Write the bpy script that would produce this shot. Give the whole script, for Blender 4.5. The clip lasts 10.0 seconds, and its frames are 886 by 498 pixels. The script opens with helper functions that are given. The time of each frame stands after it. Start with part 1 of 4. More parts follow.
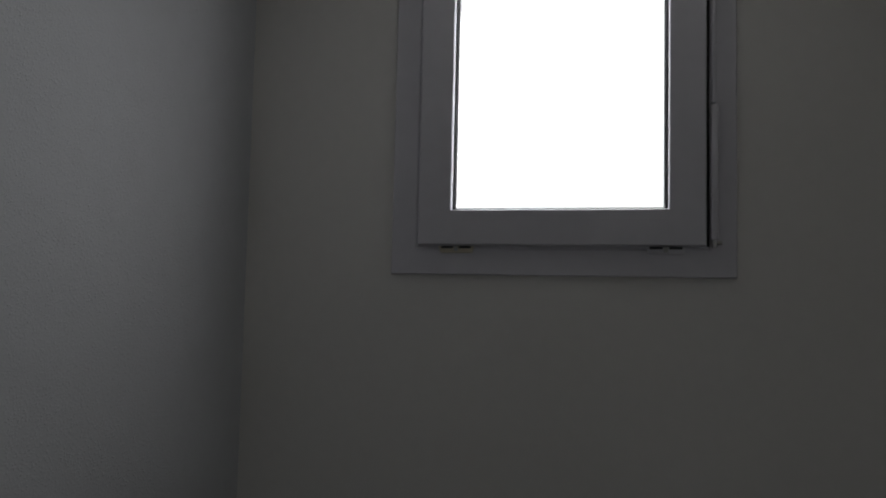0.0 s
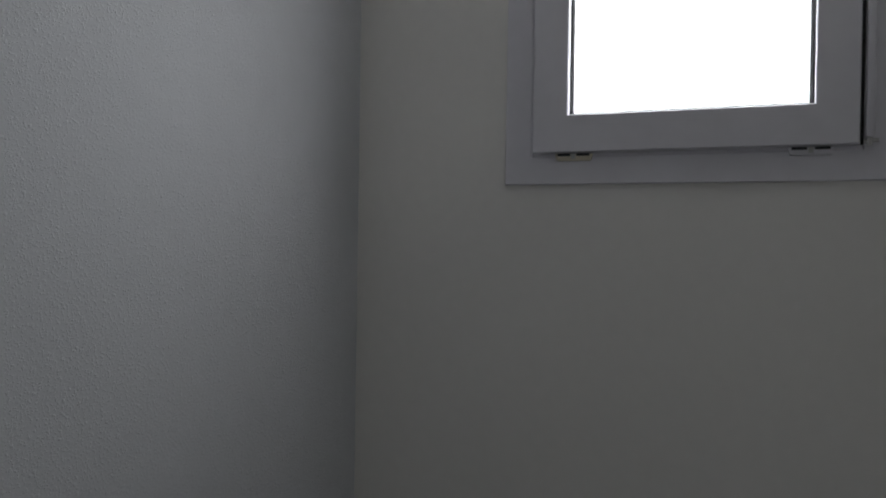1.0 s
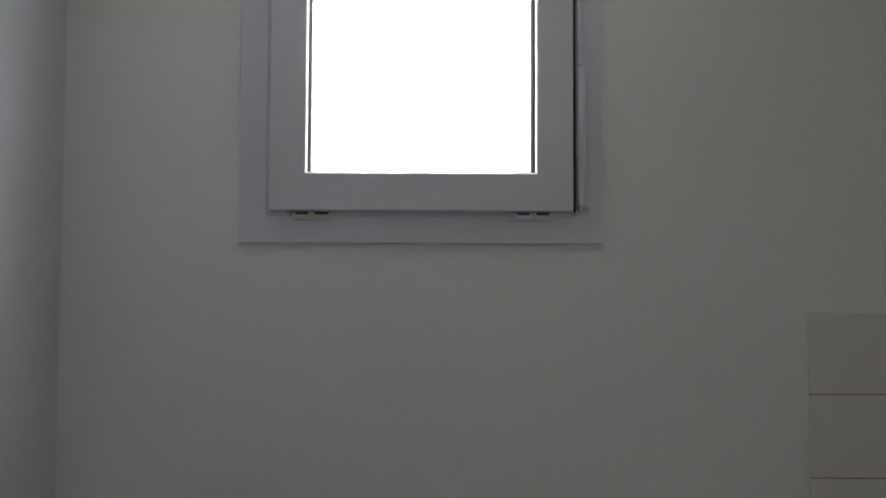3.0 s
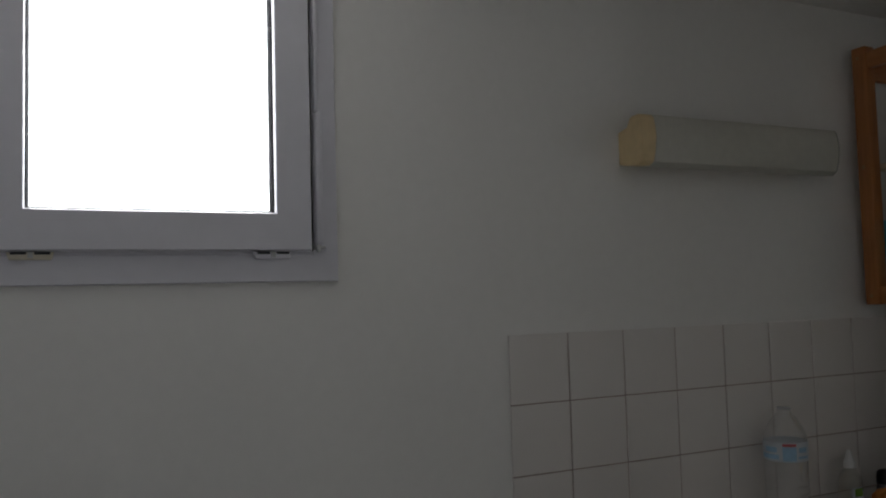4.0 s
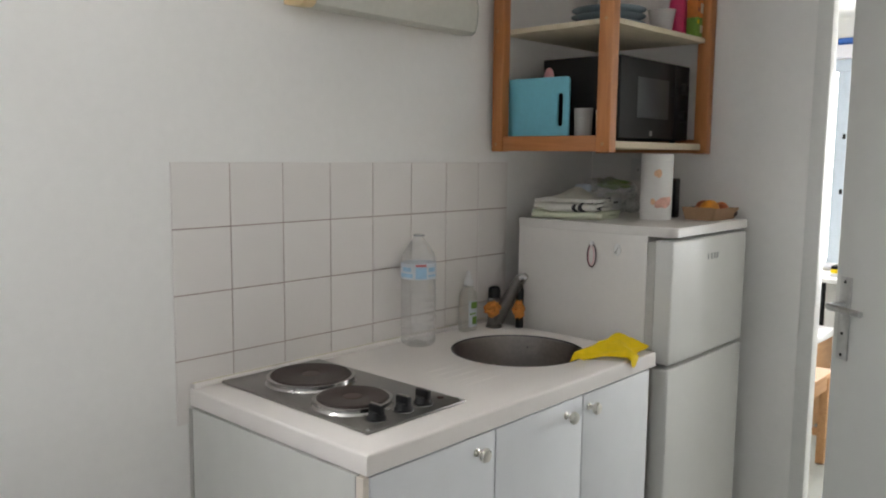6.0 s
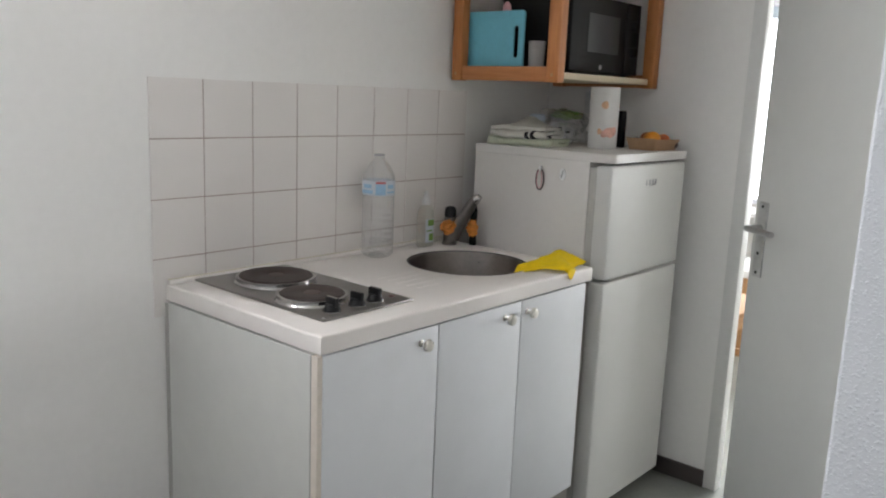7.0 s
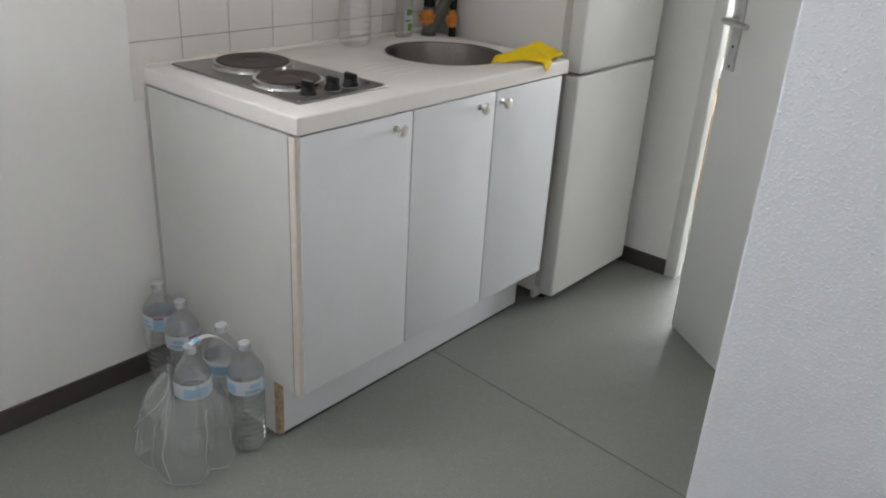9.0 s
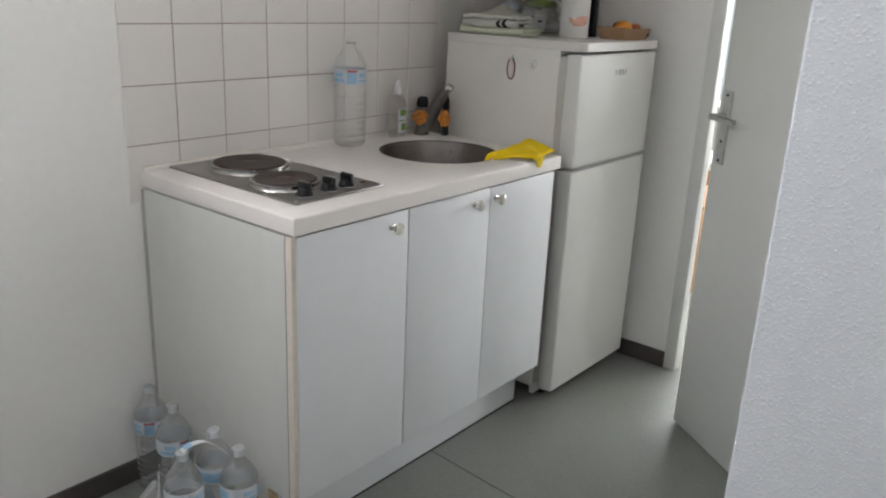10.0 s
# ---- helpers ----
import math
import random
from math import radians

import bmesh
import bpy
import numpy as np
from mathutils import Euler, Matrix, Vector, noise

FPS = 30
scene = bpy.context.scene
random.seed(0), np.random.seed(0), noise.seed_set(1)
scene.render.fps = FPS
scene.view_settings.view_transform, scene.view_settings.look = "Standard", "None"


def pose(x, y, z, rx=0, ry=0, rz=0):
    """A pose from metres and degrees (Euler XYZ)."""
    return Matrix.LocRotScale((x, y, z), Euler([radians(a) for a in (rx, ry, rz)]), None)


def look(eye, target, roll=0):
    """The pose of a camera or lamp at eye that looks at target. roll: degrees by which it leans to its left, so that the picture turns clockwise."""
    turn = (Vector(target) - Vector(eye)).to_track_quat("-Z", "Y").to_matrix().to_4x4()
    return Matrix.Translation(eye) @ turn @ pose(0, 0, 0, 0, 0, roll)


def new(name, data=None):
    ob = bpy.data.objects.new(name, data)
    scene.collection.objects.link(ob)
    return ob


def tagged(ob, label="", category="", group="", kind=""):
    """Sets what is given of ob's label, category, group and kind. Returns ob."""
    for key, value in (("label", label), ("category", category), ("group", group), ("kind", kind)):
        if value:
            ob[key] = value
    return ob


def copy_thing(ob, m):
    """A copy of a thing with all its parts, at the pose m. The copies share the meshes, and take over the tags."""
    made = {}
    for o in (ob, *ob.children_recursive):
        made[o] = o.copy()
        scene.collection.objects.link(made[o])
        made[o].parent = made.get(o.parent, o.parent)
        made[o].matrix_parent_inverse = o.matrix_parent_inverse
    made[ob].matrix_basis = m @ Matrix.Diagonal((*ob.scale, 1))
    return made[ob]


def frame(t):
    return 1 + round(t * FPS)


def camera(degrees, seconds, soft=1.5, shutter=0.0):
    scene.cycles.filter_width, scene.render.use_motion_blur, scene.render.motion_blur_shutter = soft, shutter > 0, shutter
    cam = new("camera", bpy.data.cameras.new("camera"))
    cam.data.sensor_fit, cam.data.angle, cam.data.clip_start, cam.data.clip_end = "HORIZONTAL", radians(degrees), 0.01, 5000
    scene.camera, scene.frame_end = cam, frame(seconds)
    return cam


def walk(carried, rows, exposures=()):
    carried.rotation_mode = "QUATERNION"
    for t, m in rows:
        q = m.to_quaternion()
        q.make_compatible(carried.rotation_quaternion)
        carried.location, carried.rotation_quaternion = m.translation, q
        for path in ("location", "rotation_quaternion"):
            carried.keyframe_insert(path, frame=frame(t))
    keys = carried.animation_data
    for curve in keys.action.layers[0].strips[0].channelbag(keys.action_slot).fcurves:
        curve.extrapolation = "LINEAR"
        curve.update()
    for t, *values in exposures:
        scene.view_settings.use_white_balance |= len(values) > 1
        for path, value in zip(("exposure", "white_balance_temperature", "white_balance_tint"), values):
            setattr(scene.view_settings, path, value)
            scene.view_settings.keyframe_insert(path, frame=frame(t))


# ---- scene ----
cam = camera(57.9, 10.0, soft=2.0)
PATH = [
    (0, (-0.572, -1.585, 1.469), (-1.028, 0.357, 1.61), 1.3),
    (0.5, (-0.511, -1.524, 1.469), (-1.238, 0.337, 1.558), 0.5),
    (1, (-0.559, -1.504, 1.42), (-1.326, 0.343, 1.401), 0.9),
    (1.5, (-0.542, -1.5, 1.424), (-1.081, 0.426, 1.403), 0.5),
    (2, (-0.534, -1.503, 1.451), (-0.906, 0.462, 1.453), 0.6),
    (2.2, (-0.537, -1.499, 1.448), (-0.918, 0.464, 1.451), 0.5),
    (3.3, (-0.732, -1.48, 1.472), (-0.501, 0.503, 1.583), -0.1),
    (3.5, (-0.765, -1.479, 1.483), (-0.379, 0.48, 1.598), -0.4),
    (4, (-0.85, -1.515, 1.494), (-0.009, 0.296, 1.615), -1.6),
    (4.5, (-0.898, -1.557, 1.49), (0.213, 0.103, 1.601), -1.3),
    (5, (-0.905, -1.558, 1.48), (0.405, -0.046, 1.514), -0.4),
    (5.5, (-0.89, -1.587, 1.45), (0.509, -0.165, 1.32), 0.3),
    (5.7, (-0.89, -1.602, 1.44), (0.549, -0.223, 1.275), 0.5),
    (6.8, (-0.996, -1.814, 1.404), (0.484, -0.523, 1.029), 2.0),
    (7, (-1.013, -1.838, 1.393), (0.474, -0.556, 1.015), 2.3),
    (7.5, (-1.041, -1.878, 1.375), (0.415, -0.622, 0.826), 2.7),
    (8, (-1.04, -1.894, 1.361), (0.405, -0.698, 0.667), 3.0),
    (8.5, (-1.042, -1.912, 1.358), (0.369, -0.748, 0.551), 3.3),
    (9, (-1.052, -1.923, 1.365), (0.358, -0.773, 0.535), 3.5),
    (9.5, (-1.048, -1.91, 1.368), (0.383, -0.753, 0.585), 3.4),
    (10, (-1.048, -1.901, 1.372), (0.432, -0.705, 0.756), 2.6),
]
EXPOSURES = [(0.0, -3.55, 6700, 10.5), (0.5, -3.2, 6600, 10), (1.0, -2.62, 6550, 10), (1.5, -2.38, 6600, 10), (2.2, -2.12, 6650, 10), (3.5, -2.17, 6650, 10), (4.0, -2.35, 6650, 10), (4.5, -2.17, 6800, 9),
             (4.8, -1.83, 6900, 9), (5.0, -1.0, 6900, 9), (5.2, -0.42, 6900, 8), (5.5, -0.22, 6850, 8), (5.7, -0.19, 6800, 8.5), (6.8, -0.06, 6600, 10.5), (7.5, -0.04, 6550, 10.5), (10.0, -0.02, 6600, 10.5)]
walk(cam, [(t, look(eye, target, roll)) for t, eye, target, roll in PATH], EXPOSURES)

# ---- world, daylight and lamps ----
world = bpy.data.worlds.new("daylight")
scene.world = world
world.use_nodes = True
wn = world.node_tree
sky = wn.nodes.new("ShaderNodeTexSky")
sky.sky_type, sky.sun_disc = "NISHITA", False
sky.sun_elevation, sky.sun_rotation = radians(40), radians(180)
wn.links.new(sky.outputs[0], wn.nodes["Background"].inputs[0])
wn.nodes["Background"].inputs[1].default_value = 0.12

sun = new("sun", bpy.data.lights.new("sun", "SUN"))
sun.data.energy, sun.data.angle, sun.data.color = 1.0, radians(10), (1, 0.96, 0.9)
sun.matrix_world = look((0, -10, 9), (0, 0, 0))


def daylight(name, eye, target, wide, high, watts, color):
    lamp = new(name, bpy.data.lights.new(name, "AREA"))
    lamp.data.shape, lamp.data.size, lamp.data.size_y = "RECTANGLE", wide, high
    lamp.data.energy, lamp.data.color = watts, color
    lamp.matrix_world = look(eye, target)
    return lamp


daylight("window_daylight", (-0.711, 0.130, 1.90), (-0.711, -0.870, 1.32), 0.50, 0.52, 33.0, (0.95, 0.965, 1.0))
daylight("far_window_daylight", (4.62, -1.45, 1.42), (3.0, -1.45, 1.30), 2.4, 1.1, 78.0, (0.93, 0.96, 1.0))


# white overcast sky seen through the windows
def sky_sheet(name, corners, strength):
    me = bpy.data.meshes.new(name)
    me.from_pydata(corners, [], [(0, 1, 2, 3)])
    m = bpy.data.materials.new(name)
    m.use_nodes = True
    b = m.node_tree.nodes["Principled BSDF"]
    b.inputs["Base Color"].default_value = (0, 0, 0, 1)
    b.inputs["Emission Color"].default_value, b.inputs["Emission Strength"].default_value = (0.93, 0.97, 1, 1), strength
    me.materials.append(m)
    return tagged(new(name, me), "plain white overcast sky outside the window", "sky", "", "structure")


sky_sheet("backdrop", [(-6, 4, -2), (4, 4, -2), (4, 4, 8), (-6, 4, 8)], 17.0)
sky_sheet("backdrop", [(9, 4, -2), (9, -8, -2), (9, -8, 8), (9, 4, 8)], 9.0)


# ---- materials ----
def mat(name, color, rough=0.5, metal=0.0, vary=0.06, scale=6.0, bump=0.0, bscale=200.0, bdist=0.001, coat=0.0, fine=60.0, per_object=0.0, spec=0.5):
    m = bpy.data.materials.new(name)
    m.use_nodes = True
    nt = m.node_tree
    b = nt.nodes["Principled BSDF"]
    b.inputs["Roughness"].default_value, b.inputs["Metallic"].default_value = rough, metal
    b.inputs["Coat Weight"].default_value, b.inputs["Specular IOR Level"].default_value = coat, spec
    tc = nt.nodes.new("ShaderNodeTexCoord")
    big, small = nt.nodes.new("ShaderNodeTexNoise"), nt.nodes.new("ShaderNodeTexNoise")
    big.inputs["Scale"].default_value, small.inputs["Scale"].default_value = scale, fine
    big.inputs["Detail"].default_value, small.inputs["Detail"].default_value = 3, 2
    add = nt.nodes.new("ShaderNodeMath")
    add.operation = "ADD"
    ramp = nt.nodes.new("ShaderNodeMapRange")
    ramp.inputs[1].default_value, ramp.inputs[2].default_value = 0.6, 1.4
    ramp.inputs[3].default_value, ramp.inputs[4].default_value = 1 - vary, 1 + vary
    mul = nt.nodes.new("ShaderNodeMix")
    mul.data_type, mul.blend_type = "RGBA", "MULTIPLY"
    mul.inputs[0].default_value = 1.0
    mul.inputs[6].default_value = (*color, 1)
    for n in (big, small):
        nt.links.new(tc.outputs["Object"], n.inputs["Vector"])
    nt.links.new(big.outputs[0], add.inputs[0])
    nt.links.new(small.outputs[0], add.inputs[1])
    nt.links.new(add.outputs[0], ramp.inputs[0])
    out = ramp.outputs[0]
    if per_object:
        info, r2, m2 = nt.nodes.new("ShaderNodeObjectInfo"), nt.nodes.new("ShaderNodeMapRange"), nt.nodes.new("ShaderNodeMath")
        r2.inputs[3].default_value, r2.inputs[4].default_value = 1 - per_object, 1 + per_object
        m2.operation = "MULTIPLY"
        nt.links.new(info.outputs["Random"], r2.inputs[0])
        nt.links.new(out, m2.inputs[0])
        nt.links.new(r2.outputs[0], m2.inputs[1])
        out = m2.outputs[0]
    nt.links.new(out, mul.inputs[7])
    nt.links.new(mul.outputs[2], b.inputs["Base Color"])
    rr = nt.nodes.new("ShaderNodeMapRange")
    rr.inputs[3].default_value, rr.inputs[4].default_value = max(0.02, rough - 0.06), min(1, rough + 0.06)
    nt.links.new(big.outputs[0], rr.inputs[0])
    nt.links.new(rr.outputs[0], b.inputs["Roughness"])
    if bump:
        bn, bp = nt.nodes.new("ShaderNodeTexNoise"), nt.nodes.new("ShaderNodeBump")
        bn.inputs["Scale"].default_value, bn.inputs["Detail"].default_value = bscale, 3
        bp.inputs["Strength"].default_value, bp.inputs["Distance"].default_value = bump, bdist
        nt.links.new(tc.outputs["Object"], bn.inputs["Vector"])
        nt.links.new(bn.outputs[0], bp.inputs["Height"])
        nt.links.new(bp.outputs[0], b.inputs["Normal"])
    return m


def droplet_plaster(name, color, dist, scale=95.0):
    """Sprayed droplet paint: scattered raised blobs over a flat rolled coat."""
    m = mat(name, color, 0.8, vary=0.03, scale=2.0, fine=25.0, spec=0.2)
    nt = m.node_tree
    tc = nt.nodes.new("ShaderNodeTexCoord")
    warp, push = nt.nodes.new("ShaderNodeTexNoise"), nt.nodes.new("ShaderNodeVectorMath")
    warp.inputs["Scale"].default_value, push.operation = scale * 0.9, "MULTIPLY_ADD"
    push.inputs[1].default_value = (1.3 / scale,) * 3
    nt.links.new(tc.outputs["Object"], warp.inputs["Vector"])
    nt.links.new(warp.outputs["Color"], push.inputs[0])
    nt.links.new(tc.outputs["Object"], push.inputs[2])
    heights = []
    for sc, k in ((scale, 1.0), (scale * 1.8, 0.6)):
        vo, mr, sep, pick, mul = (nt.nodes.new("ShaderNode" + q) for q in ("TexVoronoi", "MapRange", "SeparateColor", "MapRange", "Math"))
        vo.inputs["Scale"].default_value = sc
        mr.interpolation_type = "SMOOTHSTEP"
        mr.inputs[1].default_value, mr.inputs[2].default_value = 0.05, 0.62
        mr.inputs[3].default_value, mr.inputs[4].default_value = k, 0.0
        pick.inputs[1].default_value, pick.inputs[2].default_value = 0.10, 0.9
        mul.operation = "MULTIPLY"
        nt.links.new(push.outputs[0], vo.inputs["Vector"])
        nt.links.new(vo.outputs["Distance"], mr.inputs[0])
        nt.links.new(vo.outputs["Color"], sep.inputs[0])
        nt.links.new(sep.outputs[0], pick.inputs[0])
        nt.links.new(mr.outputs[0], mul.inputs[0])
        nt.links.new(pick.outputs[0], mul.inputs[1])
        heights.append(mul.outputs[0])
    soft = nt.nodes.new("ShaderNodeTexNoise")
    soft.inputs["Scale"].default_value = scale * 0.2
    heights.append(soft.outputs[0])
    total = heights[0]
    for h in heights[1:]:
        ad = nt.nodes.new("ShaderNodeMath")
        nt.links.new(total, ad.inputs[0])
        nt.links.new(h, ad.inputs[1])
        total = ad.outputs[0]
    bp = nt.nodes.new("ShaderNodeBump")
    bp.inputs["Strength"].default_value, bp.inputs["Distance"].default_value = 0.8, dist
    nt.links.new(total, bp.inputs["Height"])
    nt.links.new(bp.outputs[0], nt.nodes["Principled BSDF"].inputs["Normal"])
    return m


def wood(name, light, dark, axis, rough=0.4):
    m = mat(name, light, rough)
    nt = m.node_tree
    b = nt.nodes["Principled BSDF"]
    tc, mp = nt.nodes.new("ShaderNodeTexCoord"), nt.nodes.new("ShaderNodeMapping")
    s = [26.0, 26.0, 26.0]
    s["xyz".index(axis)] = 2.2
    mp.inputs["Scale"].default_value = s
    nz, cr = nt.nodes.new("ShaderNodeTexNoise"), nt.nodes.new("ShaderNodeValToRGB")
    nz.inputs["Scale"].default_value, nz.inputs["Detail"].default_value = 2.4, 6
    nz.inputs["Distortion"].default_value = 0.5
    cr.color_ramp.elements[0].position, cr.color_ramp.elements[1].position = 0.3, 0.7
    cr.color_ramp.elements[0].color, cr.color_ramp.elements[1].color = (*dark, 1), (*light, 1)
    nt.links.new(tc.outputs["Object"], mp.inputs[0])
    nt.links.new(mp.outputs[0], nz.inputs["Vector"])
    nt.links.new(nz.outputs[0], cr.inputs[0])
    nt.links.new(cr.outputs[0], b.inputs["Base Color"])
    return m


def clear(name, tint, gloss=0.12, rough=0.05, haze=0.0, ior=0.0):
    """Thin clear plastic film or shell: lets light straight through, with a sheen."""
    m = bpy.data.materials.new(name)
    m.use_nodes = True
    nt = m.node_tree
    nt.nodes.remove(nt.nodes["Principled BSDF"])
    tr, gl, mx = nt.nodes.new("ShaderNodeBsdfTransparent"), nt.nodes.new("ShaderNodeBsdfGlossy"), nt.nodes.new("ShaderNodeMixShader")
    tr.inputs[0].default_value = (*tint, 1)
    gl.inputs["Roughness"].default_value = rough
    lw, mr = nt.nodes.new("ShaderNodeLayerWeight"), nt.nodes.new("ShaderNodeMapRange")
    lw.inputs[0].default_value = 0.35
    mr.inputs[3].default_value, mr.inputs[4].default_value = gloss * 0.35, min(0.8, gloss * 3.5)
    nt.links.new(lw.outputs["Facing"], mr.inputs[0])
    nt.links.new(mr.outputs[0], mx.inputs[0])
    df, mh = nt.nodes.new("ShaderNodeBsdfGlass" if ior else "ShaderNodeBsdfDiffuse"), nt.nodes.new("ShaderNodeMixShader")
    df.inputs[0].default_value = (0.97, 0.985, 0.99, 1) if ior else (0.95, 0.97, 0.98, 1)
    if ior:
        df.inputs["IOR"].default_value, df.inputs["Roughness"].default_value = ior, 0.03
    mh.inputs[0].default_value = haze
    nt.links.new(tr.outputs[0], mh.inputs[1])
    nt.links.new(df.outputs[0], mh.inputs[2])
    nt.links.new(mh.outputs[0], mx.inputs[1])
    nt.links.new(gl.outputs[0], mx.inputs[2])
    nt.links.new(mx.outputs[0], nt.nodes["Material Output"].inputs[0])
    return m


def speckled_vinyl():
    m = mat("speckled_vinyl", (0.232, 0.242, 0.220), 0.36, vary=0.10, scale=2.2, fine=420.0)
    nt = m.node_tree
    b = nt.nodes["Principled BSDF"]
    src = b.inputs["Base Color"].links[0].from_socket
    tc, vo, mr, mx = (nt.nodes.new("ShaderNode" + k) for k in ("TexCoord", "TexVoronoi", "MapRange", "Mix"))
    vo.inputs["Scale"].default_value = 120.0
    nt.links.new(tc.outputs["Object"], vo.inputs["Vector"])
    mr.inputs[1].default_value, mr.inputs[2].default_value = 0.15, 0.5
    mr.inputs[3].default_value, mr.inputs[4].default_value = 0.32, 0.0
    nt.links.new(vo.outputs["Distance"], mr.inputs[0])
    sep, cr = nt.nodes.new("ShaderNodeSeparateColor"), nt.nodes.new("ShaderNodeValToRGB")
    nt.links.new(vo.outputs["Color"], sep.inputs[0])
    nt.links.new(sep.outputs[0], cr.inputs[0])
    cr.color_ramp.elements[0].color, cr.color_ramp.elements[1].color = (0.11, 0.115, 0.10, 1), (0.42, 0.42, 0.38, 1)
    mx.data_type = "RGBA"
    nt.links.new(mr.outputs[0], mx.inputs[0])
    nt.links.new(src, mx.inputs[6])
    nt.links.new(cr.outputs[0], mx.inputs[7])
    nt.links.new(mx.outputs[2], b.inputs["Base Color"])
    return m


PAINT = mat("white_wall_paint", (0.895, 0.88, 0.855), 0.8, spec=0.25, vary=0.02, scale=1.5, bump=0.25, bscale=260.0, bdist=0.0008, fine=40.0)
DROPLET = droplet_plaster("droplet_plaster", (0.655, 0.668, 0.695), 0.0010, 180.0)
CEIL = mat("ceiling_paint", (0.88, 0.865, 0.83), 0.8, vary=0.02, scale=1.0, bump=0.2, bscale=200.0)
VINYL = speckled_vinyl()
SEAM = mat("seam_weld", (0.14, 0.145, 0.132), 0.6)
SKIRT = mat("brown_skirting", (0.075, 0.062, 0.060), 0.45, vary=0.12, scale=5.0)
TILE = mat("white_tile_glaze", (0.815, 0.775, 0.745), 0.32, vary=0.006, scale=3.0, fine=12.0, per_object=0.015)
GROUT = mat("grout", (0.44, 0.34, 0.31), 0.85, vary=0.18, scale=9.0, bump=0.4, bscale=400.0)
PVC = mat("window_pvc", (0.76, 0.75, 0.805), 0.32, vary=0.03, scale=5.0, fine=30.0)
GASKET = mat("gasket", (0.03, 0.03, 0.032), 0.6)
GLASS = clear("window_glass", (0.97, 0.98, 0.98), 0.05, 0.01)
METAL = mat("brushed_metal", (0.55, 0.55, 0.55), 0.3, 1.0, vary=0.1, scale=30.0)
STEEL = mat("hob_steel", (0.30, 0.285, 0.27), 0.30, 1.0, vary=0.12, scale=9.0, fine=140.0)
SINKSTEEL = mat("sink_steel", (0.24, 0.215, 0.20), 0.30, 1.0, vary=0.14, scale=8.0, fine=90.0)
CHROME = mat("chrome", (0.42, 0.41, 0.40), 0.18, 1.0, vary=0.05, scale=20.0)
# Tap chrome: the dark surroundings it mirrors are put into its base colour.
DARKCHROME = mat("dark_reflection_chrome", (0.22, 0.21, 0.20), 0.34, 1.0, vary=0.12, scale=20.0)
NICKEL = mat("satin_nickel", (0.72, 0.70, 0.64), 0.28, 0.7, vary=0.05, scale=30.0)
IRON = mat("cast_iron_plate", (0.040, 0.026, 0.022), 0.6, 0.0, vary=0.25, scale=22.0, bump=0.3, bscale=300.0)
BLACK = mat("black_plastic", (0.008, 0.008, 0.009), 0.4, vary=0.15, scale=20.0, spec=0.22)
DARKGLASS = mat("microwave_glass", (0.032, 0.034, 0.037), 0.3, vary=0.1, scale=8.0)
# Cabinet fronts bluer, sides greyer: the daylight's difference is put into both colours.
LAMINATE = mat("white_laminate", (0.79, 0.805, 0.825), 0.45, vary=0.02, scale=2.5, fine=18.0, bump=0.12, bscale=40.0, bdist=0.0006)
SIDELAM = mat("shaded_side_laminate", (0.70, 0.695, 0.66), 0.45, vary=0.03, scale=3.0, fine=20.0)
EDGEBAND = mat("yellowed_edge_band", (0.76, 0.69, 0.61), 0.5, vary=0.07, scale=14.0)
CHIP = mat("swollen_chipboard", (0.47, 0.34, 0.21), 0.85, vary=0.35, scale=30.0, bump=0.6, bscale=220.0, bdist=0.002)
WORKTOP = mat("moulded_worktop", (0.815, 0.77, 0.735), 0.34, vary=0.012, scale=4.0, fine=40.0)
LIMESTAIN = mat("yellowed_sealant", (0.66, 0.61, 0.47), 0.6, vary=0.2, scale=18.0)
FRIDGE = mat("fridge_enamel", (0.67, 0.665, 0.64), 0.42, vary=0.015, scale=2.0, fine=25.0, spec=0.35, bump=0.1, bscale=180.0, bdist=0.0005)
FRIDGESIDE = mat("fridge_side_enamel", (0.695, 0.668, 0.635), 0.42, vary=0.02, scale=2.0, bump=0.15, bscale=220.0, bdist=0.0006)
GREYGAP = mat("grey_gasket", (0.50, 0.485, 0.455), 0.7)
BEECH_Z = wood("beech_upright", (0.54, 0.215, 0.070), (0.41, 0.150, 0.042), "z")
BEECH_X = wood("beech_rail_x", (0.54, 0.215, 0.070), (0.41, 0.150, 0.042), "x")
BEECH_Y = wood("beech_rail_y", (0.54, 0.215, 0.070), (0.41, 0.150, 0.042), "y")
BOARD = wood("pale_board", (0.72, 0.63, 0.47), (0.64, 0.54, 0.38), "x", 0.5)
PINE = wood("pine", (0.50, 0.29, 0.13), (0.38, 0.20, 0.08), "z", 0.5)
YELLOWED = mat("yellowed_plastic", (0.74, 0.57, 0.32), 0.45, vary=0.08, scale=12.0)
DIFFUSER = mat("lamp_diffuser", (0.61, 0.595, 0.53), 0.4, vary=0.05, scale=6.0)
BLUE = mat("blue_board", (0.18, 0.53, 0.65), 0.42, vary=0.06, scale=8.0, bump=0.15, bscale=300.0)
PLATE = mat("blue_grey_glaze", (0.34, 0.42, 0.47), 0.2, vary=0.08, scale=10.0)
MUG = mat("stone_mug", (0.34, 0.33, 0.31), 0.35, vary=0.06, scale=15.0)
PINK = mat("pink_plastic", (0.62, 0.03, 0.13), 0.35, vary=0.08, scale=12.0)
ORANGE = mat("orange_card", (0.66, 0.20, 0.03), 0.5, vary=0.15, scale=20.0)
